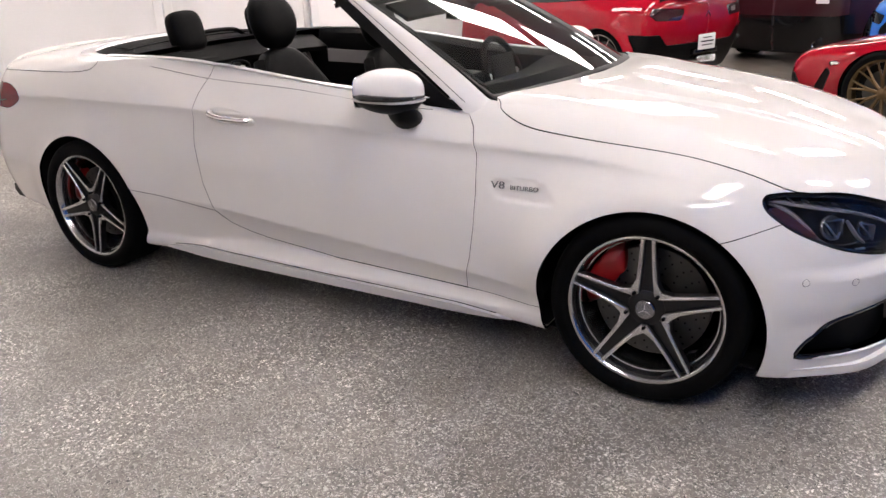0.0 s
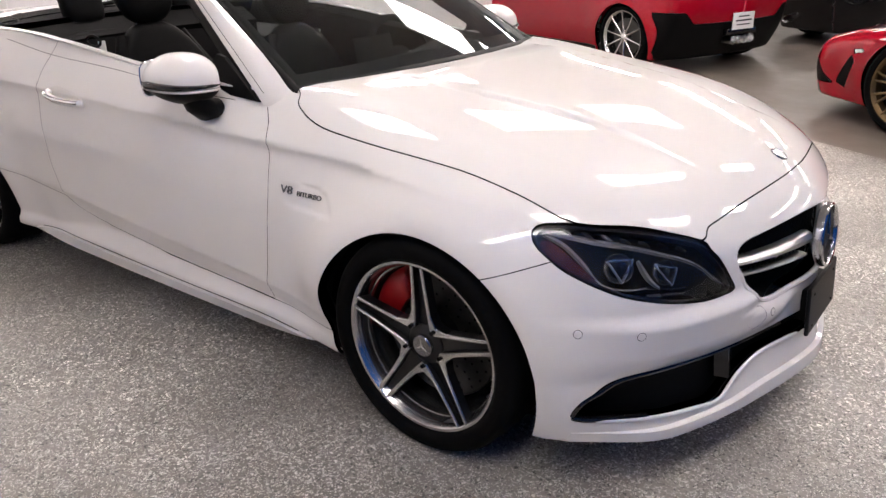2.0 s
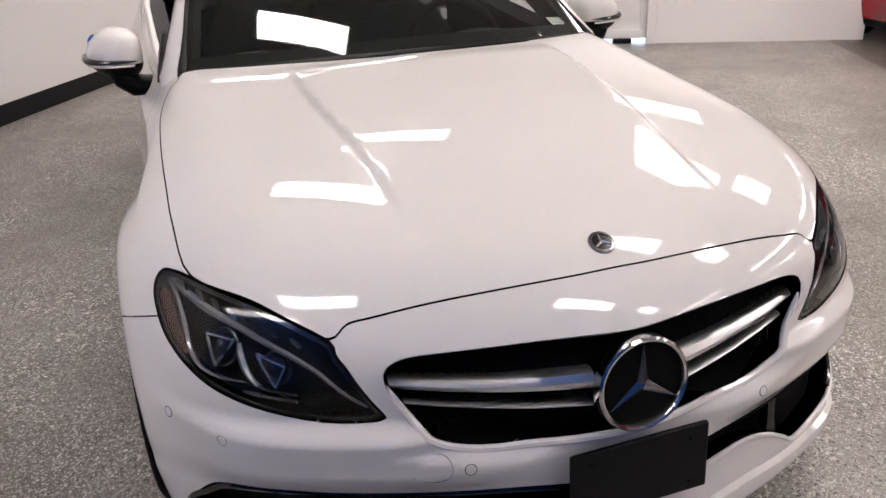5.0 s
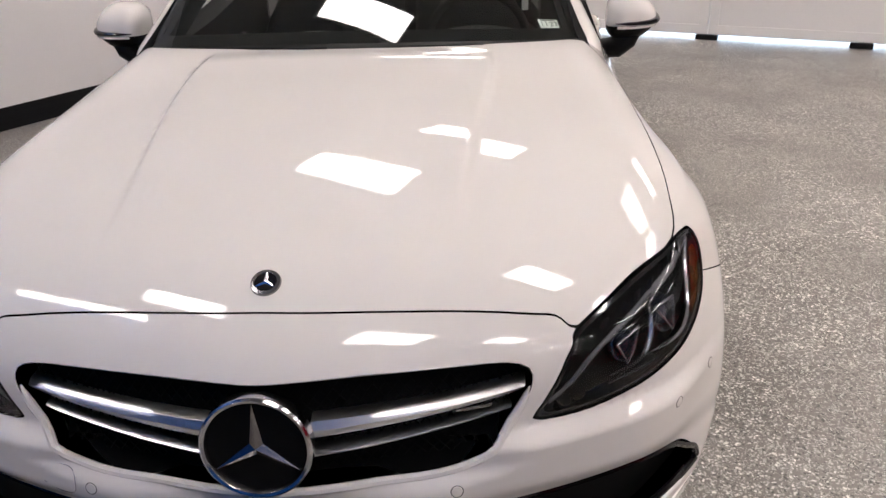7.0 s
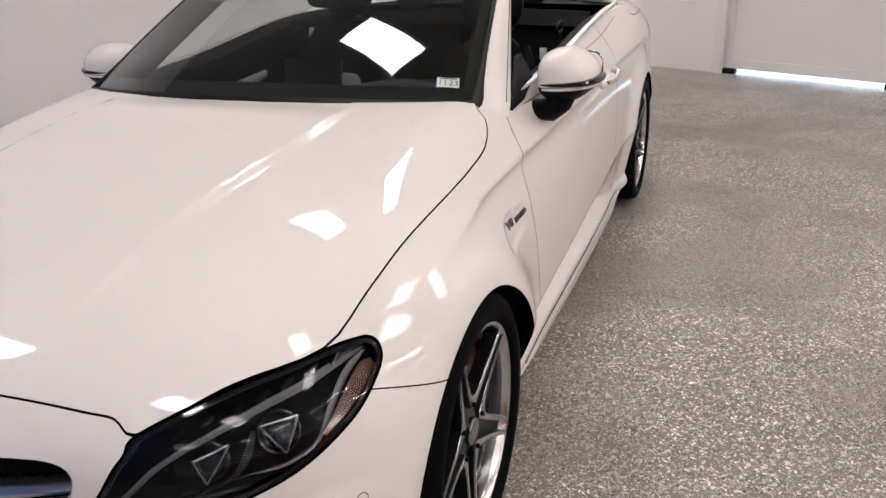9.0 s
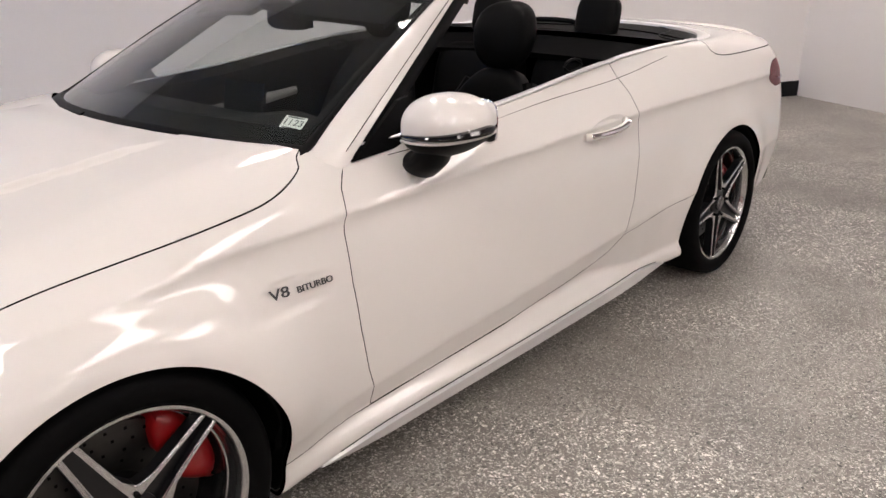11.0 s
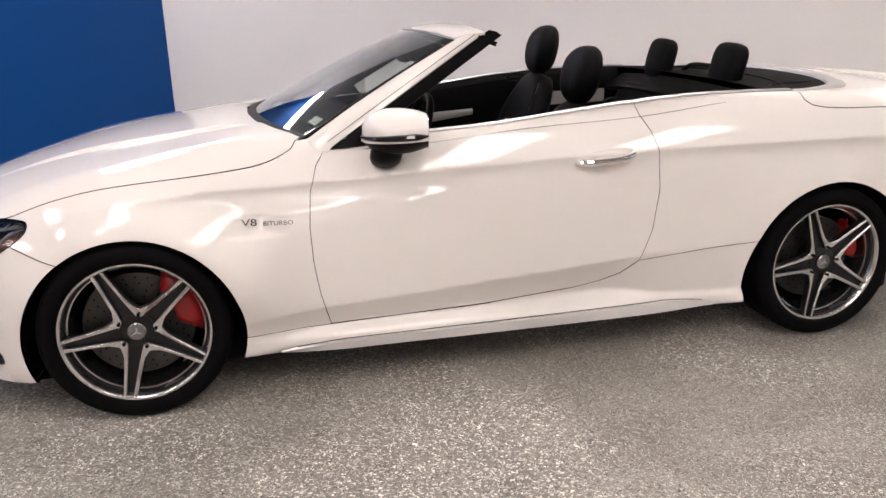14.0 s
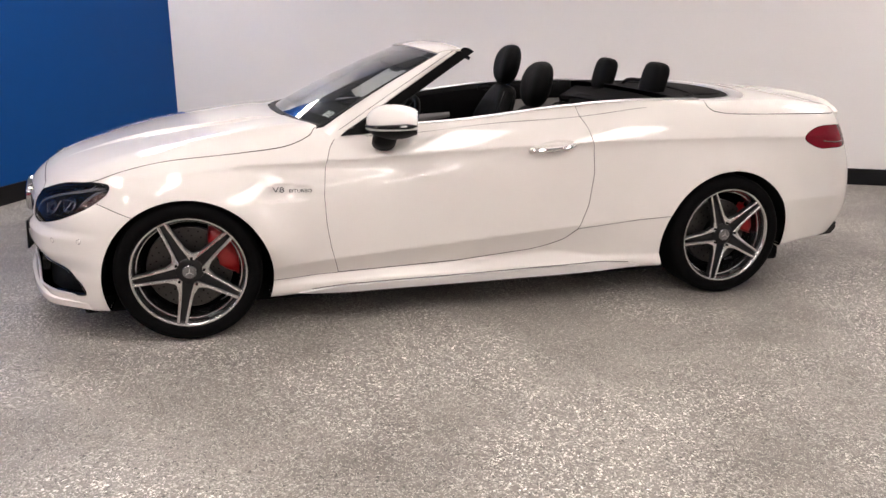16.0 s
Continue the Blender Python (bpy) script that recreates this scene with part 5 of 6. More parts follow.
# pillars and header
for s in (1, -1):
    rings = []
    for k in range(15):
        t = -.045 + 1.045 * k / 14
        g = pane(1.0, max(t, 0.0)) + (Vector((.075, .014, -.065)) * max(0.0, -t) * 10)
        o = Vector((-.735, .778, .936)).lerp(Vector((-1.365, .600, 1.318)), t) + Vector((0, -.02, -.05)) * max(0.0, -t) * 10
        mid = (g + o) / 2 + Vector((.006, .012, .012))
        rings.append([both(p, s) for p in (g + Vector((0, 0, .002)), g.lerp(mid, .5) + Vector((.002, .004, .006)), mid, o.lerp(mid, .4) + Vector((0, .004, .002)), o, o + Vector((-.004, -.022, -.012)), g + Vector((-.03, -.03, -.03)))])
    bm = bmesh.new()
    loft(bm, rings)
    bmesh.ops.recalc_face_normals(bm, faces=bm.faces[:])
    part("pillar", bm, WHITE_PAINT, car, "white windshield pillar")
    part("pillar_seam", tube(bmesh.new(), [Vector(r[3]) + Vector((0, 0, .0008)) for r in rings[1:]], .0012, 6), GAP_BLACK, car, "dark seam along the pillar")
    rings = []
    for t in (0, .08, .2, .4, .6, .8, .92, 1.0, 1.06):
        o = Vector((-.735, .778, .936)).lerp(Vector((-1.365, .600, 1.318)), t) + Vector((-.003, -.003, -.003))
        w = min(1.0, .35 + 4 * t)
        rings.append([both(o + Vector(d) * w, s) for d in ((0, 0, 0), (-.030, -.004, -.006), (-.060, -.018, -.022), (-.052, -.040, -.034), (-.02, -.045, -.03), (.0, -.03, -.02))])
    bm = bmesh.new()
    loft(bm, rings)
    bmesh.ops.recalc_face_normals(bm, faces=bm.faces[:])
    part("pillar_seal", bm, SATIN_BLACK, car, "black rubber pillar seal")
    rings = []
    for k in range(12):
        t = .0 + .99 * k / 11
        g, i = pane(.985, t, -.010), pane(.935, t, -.014)
        o = Vector((-.735, .778, .936)).lerp(Vector((-1.365, .600, 1.318)), t) + Vector((-.03, -.055, -.03))
        rings.append([both(p, s) for p in (g, (g + i) / 2 + Vector((0, 0, .003)), i, i + Vector((-.035, .004, -.030)), (i + o) / 2 + Vector((-.045, -.01, -.03)), o)])
    bm = bmesh.new()
    loft(bm, rings)
    bmesh.ops.recalc_face_normals(bm, faces=bm.faces[:])
    part("pillar_trim", bm, DASH_MAT, car, "dark inner trim of the windshield pillar")
    bm = bmesh.new()
    prism(bm, [(-.745, .932), (-1.085, .948), (-1.04, .985), (-.985, 1.062), (-.945, 1.055)], 0.014, lambda u, v, w: (u, s * (.772 - .30 * (v - .94) + w - .007), v))
    part("sail_panel", bm, SATIN_BLACK, car, "black triangle at the mirror foot", smooth=False)


def header(u, v):
    a = 1 - 2 * u
    g = pane(a, 1.0)
    back = Vector((-1.370 - .012 * a * a, .612 * a, 1.348 - .030 * a * a))
    return g.lerp(back, v) + Vector((0, 0, .006 * math.sin(math.pi * v) + .002))


part("header_rail", sheet(bmesh.new(), header, 24, 6, 0.010), WHITE_PAINT, car, "white windshield header rail")
part("header_seal", sheet(bmesh.new(), lambda u, v: Vector((-1.355 - .085 * v, .605 * (1 - 2 * u) * (1 - .06 * v), 1.338 - .028 * (1 - 2 * u) ** 2 - .030 * v - .008)), 24, 4, 0.018), SATIN_BLACK, car, "black rubber header seal")
for s in (1, -1):
    part("sun_visor", sheet(bmesh.new(), lambda u, v: pane(s * (.12 + .72 * (u if s < 0 else 1 - u)), .80 + .17 * v, -.035), 6, 3, 0.016), LEATHER, car, "black sun visor")
bm = bmesh.new()
blob(bm, (-1.165, 0.0, 1.222), (.022, .115, .036), .6, .6)
rv = part("rear_view_mirror", bm, SATIN_BLACK, car, "black rear-view mirror")
bm = bmesh.new()
tube(bm, [(-1.155, 0, 1.235), (-1.12, 0, 1.262), (-1.09, 0, 1.272)], [.012, .016, .022], 8)
part("mirror_stalk", bm, SATIN_BLACK, rv)
bm = bmesh.new()
blob(bm, (-1.12, 0, 1.268), (.05, .05, .018), .7, .7)
part("sensor_box", bm, SATIN_BLACK, rv)
part("mirror_face", box(bmesh.new(), (.002, .20, .056), (-1.188, 0, 1.222), bevel=.0006), MIRROR_GLASS, rv, smooth=False)

# inspection sticker inside the glass
base = pane(.875, .155, -.012)
along = (pane(.80, .155) - pane(.95, .155)).normalized()
upw = (pane(.875, .25) - pane(.875, .10)).normalized()
STICK = Matrix.Translation(base) @ Matrix((-along, upw, (-along).cross(upw))).transposed().to_4x4()
bm = bmesh.new()
box(bm, (.066, .052, .0012), bevel=.0003)
sticker = part("inspection_sticker", bm, STICKER_MAT, car, "small white windshield sticker with dark figures", smooth=False, m=STICK)
lettering("figures", "11", 0.030, INK, sticker, Matrix.Translation((-.016, .002, .0012)), 0.0003)
lettering("figures", "23", 0.030, INK, sticker, Matrix.Translation((.016, .002, .0012)), 0.0003)
for k, w in enumerate((.05, .042)):
    part("print_bar", box(bmesh.new(), (w, .003, .0006), (0, -.017 - .005 * k, .001)), INK, sticker, smooth=False)
part("print_bar", box(bmesh.new(), (.05, .004, .0006), (0, .021, .001)), INK, sticker, smooth=False)


# door mirrors
def door_mirror(s):
    root = door_obs[s]
    def shape(p):
        p = p.copy()
        out, front = p.y / .086, p.x / .112
        p.z *= 1.04 if p.z > 0 else .92
        p.z *= (1.0 - (.16 * out + .34 * out * out if out > 0 else .0)) * (1.0 - .22 * max(0.0, front) ** 2) * (1.0 - .34 * max(0.0, -front) ** 2)
        p.x *= (1.0 - .18 * out) * (1.5 if p.x < 0 else 1.0)
        return p
    rot = Matrix.Rotation(radians(-8), 3, "Z") if s > 0 else Matrix.Rotation(radians(8), 3, "Z")
    def shaped(p):
        q = shape(Vector((p.x, p.y, p.z)))
        return Vector((q.x, q.y * s, q.z))
    c = Vector((-.960, s * .903, 1.000))
    bm = bmesh.new()
    blob(bm, (0, 0, 0), (.112, .086, .084), .68, .80, nu=48, nv=32, shape=shaped)
    bmesh.ops.recalc_face_normals(bm, faces=bm.faces[:])
    bmesh.ops.bisect_plane(bm, geom=bm.verts[:] + bm.edges[:] + bm.faces[:], plane_co=(-.118, 0, 0), plane_no=(-1, 0, 0), clear_outer=True)
    edges = [e for e in bm.edges if e.is_boundary]
    if edges:
        bmesh.ops.holes_fill(bm, edges=edges)
    bm.normal_update()
    for f in bm.faces:
        zc = f.calc_center_median().z
        f.material_index = 0 if zc > -.022 else 1
        if f.normal.x < -.93:
            f.material_index = 1
    shell = part("door_mirror", bm, [WHITE_PAINT, SATIN_BLACK], car, "white door mirror with a black lower half", m=Matrix.Translation(c) @ rot.to_4x4())
    bm = bmesh.new()
    path, rad = [], []
    for k in range(25):
        t = k / 24
        b = radians(138 - 172 * t)
        q = shape(Vector((.1125 * math.copysign(abs(math.cos(b)) ** .82, math.cos(b)), .0865 * math.copysign(abs(math.sin(b)) ** .82, math.sin(b)), -.010)))
        path.append((q.x * 1.004, s * q.y * 1.004, -.006 - .006 * t))
        rad.append(.0185 * (1 - .74 * t) * min(1, .3 + 6 * t, .3 + 4 * (1 - t)))
    tube(bm, path, rad, 8, 0.8)
    part("turn_signal", bm, GLOSS_BLACK, shell, "dark turn signal strip")
    bm = bmesh.new()
    tube(bm, [(p[0] * 1.005, p[1] * 1.005, p[2] + .003) for p in path[2:10]], .0050, 6)
    part("signal_trim", bm, CHROME, shell)
    bm = bmesh.new()
    tube(bm, [(p[0] * 1.0, p[1] * 1.0, p[2] - .0135) for p in path[:-1]], .0042, 6)
    part("signal_trim", bm, WHITE_PAINT, shell)
    bm = bmesh.new()
    tube(bm, [(.020, -s * .002, -.035), (.030, -s * .018, -.074), (.034, -s * .046, -.100), (.032, -s * .085, -.104), (.028, -s * .118, -.100)], [.058, .062, .058, .050, .040], 14, .66, up=(0, 0, 1))
    part("mirror_foot", bm, SATIN_BLACK, shell, "black mirror foot")
    bm = bmesh.new()
    blob(bm, (-.119, s * -.002, .002), (.004, .072, .060), .5, .7, nu=28, nv=10)
    part("mirror_pane", bm, MIRROR_GLASS, shell, "mirror glass")


door_mirror(1)
door_mirror(-1)

# inner door panels and side trim
inner_line = rounded([(x, y, 0) for x, y in OPENING[3:11]], 6, False)
for s in (1, -1):
    rings = []
    for q in inner_line:
        e = on_top(q[0], q[1])
        k = .6 + .4 * float(smooth(e.x, -2.6, -2.2))
        rings.append([both((e.x, e.y + .004, e.z - .004), s), both((e.x, e.y - .030, e.z - .004), s), both((e.x, e.y - .075 * k, e.z - .028), s), both((e.x, e.y - .085 * k, e.z - .11), s), both((e.x, e.y - .045, e.z - .24), s), both((e.x, e.y - .060, .34), s)])
    bm = bmesh.new()
    loft(bm, rings, closed=False, caps=False)
    part("inner_side_panel", bm, LEATHER, car, "black inner side panel")
    bm = bmesh.new()
    sheet(bm, lambda u, v: both((-1.02 - .66 * u, .668 + .012 * u - .010 * math.sin(3 * v), .835 + .035 * u - (.085 - .050 * u) * v), s), 10, 4, .008 * s)
    part("door_insert", bm, LEATHER_GREY, car, "grey insert of the inner door panel")
    bm = bmesh.new()
    sheet(bm, lambda u, v: both((-2.12 - .36 * u, .672 - .02 * u, .945 + .010 * u - .075 * v), s), 8, 3, .008 * s)
    part("rear_insert", bm, LEATHER_GREY, car)
    loop = [both((-1.93 + .055 * math.cos(a), .655, 1.035 + .022 * math.sin(a)), s) for a in (math.tau * k / 14 for k in range(15))]
    part("belt_guide", tube(bmesh.new(), loop, .006, 6), SATIN_BLACK, car, "black belt guide loop")
    belt = [both(p, s) for p in ((-1.95, .655, 1.02), (-1.96, .66, .90), (-1.95, .67, .70), (-1.92, .67, .45))]
    part("seat_belt", tube(bmesh.new(), belt, .022, 6, .12, up=(0, 1, 0)), SATIN_BLACK, car, "black seat belt")
bm = bmesh.new()
box(bm, (2.2, 1.36, .04), (-1.55, 0, .31), bevel=.01)
part("cabin_floor", bm, CARPET, car, "black carpeted cabin floor", smooth=False)
bm = bmesh.new()
box(bm, (.05, 1.36, .62), (-.62, 0, .60), bevel=.01)
part("bulkhead", bm, CARPET, car, smooth=False)

# dashboard
rings = []
for k in range(33):
    y = -.69 + 1.38 * k / 32
    hump = .036 * math.exp(-((y - .37) / .17) ** 2)
    edge = .16 * abs(y / .69) ** 2.4
    rings.append([(-.50 - edge, y, .930), (-.62 - edge * .8, y, .950), (-.78 - edge * .4, y, .958 + hump * .7), (-.90, y, .952 + hump), (-.965, y, .925 + hump * .6), (-.985, y, .86), (-.955, y, .78), (-.93, y, .62), (-.70, y, .60)])
bm = bmesh.new()
loft(bm, rings)
bmesh.ops.recalc_face_normals(bm, faces=bm.faces[:])
dash = part("dashboard", bm, DASH_MAT, car, "dark leather dashboard")
part("display", box(bmesh.new(), (.014, .225, .105), (-.955, 0, .985), rot=Matrix.Rotation(radians(-12), 3, "Y"), bevel=.004), LEATHER, dash, "black centre display", smooth=False)
for y in (-.58, -.09, 0.0, .09, .62):
    bm = bmesh.new()
    lathe(bm, [(.0005, .002), (.022, .003), (.026, .010), (.036, .012), (.039, 0)], 24)
    part("air_vent", bm, SATIN_SILVER if abs(y) < .2 else GLOSS_BLACK, dash, m=Matrix.Translation((-.985, y, .865)) @ Matrix.Rotation(radians(90), 4, "Z"))
bm = bmesh.new()
box(bm, (1.05, .22, .34), (-1.42, 0, .50), bevel=.04, seg=3)
part("centre_console", bm, SATIN_BLACK, car, "black centre console")
bm = bmesh.new()
box(bm, (.34, .20, .07), (-1.62, 0, .69), bevel=.028, seg=3)
part("armrest", bm, LEATHER, car)

# steering wheel
SW = Matrix.Translation((-1.13, .37, .895)) @ Matrix.Rotation(radians(68), 4, "Y")
bm = bmesh.new()
ring = [(.182 * math.cos(a), .185 * math.sin(a), 0) for a in (math.tau * k / 48 for k in range(49))]
tube(bm, ring, .016, 10, up=(0, 0, 1))
wheel_rim = part("steering_wheel", bm, LEATHER, car, "black steering wheel with three spokes", m=SW)
bm = bmesh.new()
blob(bm, (0.01, 0, -.025), (.065, .085, .028), .6, .7)
part("airbag_hub", bm, SATIN_BLACK, wheel_rim)
for a in (0, 90, 270):
    c, sn = math.cos(radians(a)), math.sin(radians(a))
    bm = bmesh.new()
    tube(bm, [(.05 * c, .05 * sn, -.02), (.11 * c, .11 * sn, -.012), (.18 * c, .18 * sn, 0)], [.026, .018, .015], 8, .4)
    part("wheel_spoke", bm, SATIN_SILVER, wheel_rim)
bm = bmesh.new()
tube(bm, [(0, 0, -.03), (0, 0, -.20)], [.05, .06], 14)
part("steering_column", bm, SATIN_BLACK, wheel_rim)


# seats
def front_seat(y, dz, dx):
    tilt = Matrix.Rotation(radians(-20), 3, "Y")
    seat = new("front_seat")
    seat.location = (dx, y, 0)
    finish(seat, car, "black sports seat with grey centre panel and headrest")
    def back_shape(p):
        p = p.copy()
        side_f = abs(p.y) / .255
        p.x += .055 * side_f ** 3 * (1 - .5 * max(0, p.z / .36))
        p.y *= 1.0 - .52 * max(0.0, (p.z + .02) / .38) ** 1.5
        return p
    bm = bmesh.new()
    blob(bm, (-1.775, 0, .675 + dz), (.080, .255, .36), .42, .75, tilt, 36, 28, back_shape)
    part("backrest", bm, LEATHER, seat)
    bm = bmesh.new()
    blob(bm, (-1.672, 0, .60 + dz), (.022, .130, .19), .35, .6, tilt, 24, 16)
    part("backrest_panel", bm, LEATHER_GREY, seat, "grey backrest panel")
    for e in (1, -1):
        bm = bmesh.new()
        tube(bm, [(-1.62, e * .225, .44 + dz), (-1.70, e * .235, .60 + dz), (-1.785, e * .205, .79 + dz), (-1.865, e * .135, .965 + dz)], [.045, .056, .050, .034], 10, 1.1)
        part("bolster", bm, LEATHER, seat)
    bm = bmesh.new()
    blob(bm, (-1.45, 0, .44 + dz), (.29, .245, .085), .4, .55, None, 32, 14)
    part("seat_cushion", bm, LEATHER, seat)
    def head_shape(p):
        p = p.copy()
        p.x += -.022 * (p.z / .12) + .020 * (abs(p.y) / .125) ** 2
        p.y *= 1 - .14 * max(0, -p.z / .12)
        return p
    bm = bmesh.new()
    blob(bm, (-1.905, 0, 1.140 + dz), (.068, .136, .126), .80, .82, None, 36, 24, head_shape)
    part("headrest", bm, LEATHER, seat)
    bm = bmesh.new()
    blob(bm, (-1.868, 0, .965 + dz), (.030, .075, .045), .5, .6, tilt, 20, 12)
    part("scarf_vent", bm, GLOSS_BLACK, seat)
    part("seat_badge", box(bmesh.new(), (.004, .03, .010), (-1.838, 0, .945 + dz), rot=tilt, bevel=.001), BADGE_SILVER, seat, "small silver badge bar", smooth=False)
    for e in (1, -1):
        bm = bmesh.new()
        tube(bm, [(-1.885, e * .05, 1.03 + dz), (-1.872, e * .05, .94 + dz)], .007, 8)
        part("headrest_post", bm, CHROME, seat)
    part("belt_buckle", box(bmesh.new(), (.012, .03, .05), (-1.90, .22 if y > 0 else -.22, .94 + dz), bevel=.004), PLATE_WHITE, seat, "pale seat release tag", smooth=False)


front_seat(.37, -0.012, 0.0)
front_seat(-.37, 0.060, -0.085)
for s in (1, -1):
    seat = new("rear_seat")
    seat.location = (-.03 - .012 * s, s * .30, .022)
    finish(seat, car, "black rear seat with headrest")
    tilt = Matrix.Rotation(radians(-14), 3, "Y")
    bm = bmesh.new()
    blob(bm, (-2.50, 0, .74), (.085, .27, .25), .4, .6, tilt, 30, 18)
    part("backrest", bm, LEATHER, seat)
    bm = bmesh.new()
    blob(bm, (-2.24, 0, .50), (.24, .26, .08), .4, .6, None, 28, 12)
    part("seat_cushion", bm, LEATHER, seat)
    bm = bmesh.new()
    blob(bm, (-2.625, 0, 1.115), (.052, .105, .108), .55, .65, tilt, 32, 20)
    part("headrest", bm, LEATHER, seat)
    bm = bmesh.new()
    blob(bm, (-2.63, 0, 1.0), (.07, .12, .04), .5, .6, None, 24, 10)
    part("headrest_base", bm, LEATHER, seat)
bm = bmesh.new()
sheet(bm, lambda u, v: (-2.50 - .16 * v, .66 * (1 - 2 * u), .965 + .095 * v - .02 * (1 - 2 * u) ** 2), 16, 4, .03)
part("rear_shelf", bm, LEATHER, car, "black shelf behind the rear seats")
bm = bmesh.new()
tube(bm, rounded([(-2.72, -.20, 1.075), (-2.73, -.12, 1.115), (-2.73, .12, 1.115), (-2.72, .20, 1.075)], 5, False), .012, 8)
part("wind_deflector", bm, SATIN_BLACK, car, "black wind deflector between the rear headrests")


# ---- the cars parked behind ----
def coupe(spec):
    """The outer surface of a parked car that heads along +x, wheels at plus and minus half the wheelbase."""
    roof, half, nose, tail, wb = spline(*spec["roof"]), spec["half"], spec["nose"], spec["tail"], spec["wheelbase"]

    def fn(x, y, z):
        y = np.abs(y)
        w = half - .10 * smooth(x, nose - .9, nose) - .05 * smooth(x, tail + .7, tail) - .62 * ease(z - spec["belt"], .04) - .25 * ease(.40 - z, .05) - .10 * ease(z - .62, .05) * 0
        for hub in (wb / 2, -wb / 2):
            r = np.sqrt((x - hub) ** 2 + (z - .33) ** 2)
            w = w + spec["flare"] * np.exp(-(np.maximum(r - .37, 0) / .16) ** 2)
        f = smax(y - w, z - (roof(x) - .05 * y ** 2 - .04 * y ** 4), .14)
        f = smax(f, x - (nose - .30 * y ** 2 - .5 * (z - .42) ** 2), .16)
        f = smax(f, tail + .16 * y ** 2 + spec["tuck"] * (z - .72) ** 2 - x, .10)
        return smax(f, .14 - z, .03)
    return fn


def parked_wheel(root, x, s, y, r, rim_mat, spokes, twin):
    m = pose(x, s * y, r, 0, 0, 0 if s > 0 else 180)
    bm = bmesh.new()
    q = r * .78
    lathe(bm, [(q * .97, .0), (q, .010), (q + .008, .012), (q + .006, -.004), (q * .96, -.02), (q * .93, -.16), (q, -.18)], 48)
    rim = part("wheel", bm, rim_mat, root, m=m)
    bm = bmesh.new()
    lathe(bm, [(q, .002), (q + .015, .018), (r - .03, .022), (r - .008, .008), (r, -.02), (r, -.22), (r - .02, -.24), (q, -.22)], 64)
    part("tyre", bm, RUBBER, rim)
    # black disc put in for the shade behind the spokes
    bm = bmesh.new()
    lathe(bm, [(.001, -.07), (q * .96, -.075)], 32)
    part("wheel_shade", bm, LINER, rim)
    for k in range(spokes):
        a = math.tau * k / spokes + .2
        for e in ((-1, 1) if twin else (0,)):
            b = a + e * .13
            bm = bmesh.new()
            tube(bm, [(.035 * math.cos(a), -.022, .035 * math.sin(a)), (q * .5 * math.cos(a + e * .05), -.016, q * .5 * math.sin(a + e * .05)), (q * .98 * math.cos(b), -.002, q * .98 * math.sin(b))], [.014, .010, .008], 6)
            part("spoke", bm, rim_mat, rim)
    bm = bmesh.new()
    lathe(bm, [(.001, .0), (.03, -.004), (.055, -.02), (.06, -.05)], 20)
    part("hub_cap", bm, rim_mat, rim)
    bm = bmesh.new()
    lathe(bm, [(.06, -.062), (q * .72, -.062), (q * .72, -.068)], 32)
    part("brake_disc", bm, DISC_STEEL, rim)


def islands(mesh):
    """The loose pieces of a mesh, the largest first; edges that lie on one another count as joined."""
    verts, normals, faces = mesh
    keys, lead = {}, list(range(len(verts)))
    def find(i):
        while lead[i] != i:
            lead[i] = lead[lead[i]]
            i = lead[i]
        return i
    for i, v in enumerate(np.round(verts, 4).tolist()):
        lead[find(i)] = find(keys.setdefault(tuple(v), i))
    for f in faces:
        for i in f[1:]:
            lead[find(i)] = find(f[0])
    groups = {}
    for f in faces:
        groups.setdefault(find(f[0]), []).append(f)
    return [tidy((verts, normals, g)) for g in sorted(groups.values(), key=len, reverse=True)]


def parked_car(name, label, m, spec):
    root = thing(name, label, "car")
    fn = coupe(spec)
    wb, h = spec["wheelbase"], spec["net"]
    mesh = net(fn, (spec["tail"] - .1, -1.5 * h, .08), (spec["nose"] + .1, spec["half"] + .16, spec["top"] + .1), h)
    mesh, _ = cut_mesh(mesh, mesh[0][:, 1])
    mid = np.abs(mesh[0][:, 1]) < 1e-5
    mesh[0][mid, 1], mesh[1][mid, 1] = 0.0, 0.0
    arch = lambda v: np.where(v[:, 1] > .5, spec["arch"] - np.minimum(np.hypot(v[:, 0] - wb / 2, v[:, 2] - .31), np.hypot(v[:, 0] + wb / 2, v[:, 2] - .31)), -1.0)
    _, mesh = cut_mesh(mesh, arch(mesh[0]))
    made = {"fn": fn}
    for key, pick, line, mask, mat, lab in spec["cuts"]:
        piece, mesh = outline_gap(line, mesh, pick, mask, .002)
        if len(piece[2]):
            for flip in (lambda q: q, mirrored):
                panel(key, flip(hem(piece, .01)), mat, root, lab)
    full = hem(mesh, .02)
    for k, piece in enumerate(islands(joined(full, mirrored(full)))):
        panel("body" if k == 0 else "body_panel", piece, spec["paint"], root)
    for s in (1, -1):
        for x in (wb / 2, -wb / 2):
            parked_wheel(root, x, s, spec["wheel_y"], spec["wheel_r"], spec["rim"], spec["spokes"], spec["twin"])
            bm = bmesh.new()
            rows = loft(bm, [[(x + spec["arch"] * 1.02 * math.cos(a), s * yy, max(.16, .31 + spec["arch"] * 1.02 * math.sin(a))) for yy in (spec["half"] - .03, .5)] for a in (radians(-10 + 200 * k / 20) for k in range(21))], closed=False, caps=False)
            bm.faces.new([row[1] for row in rows])
            part("wheel_house", bm, LINER, root)
    root.matrix_basis = m
    return root, fn


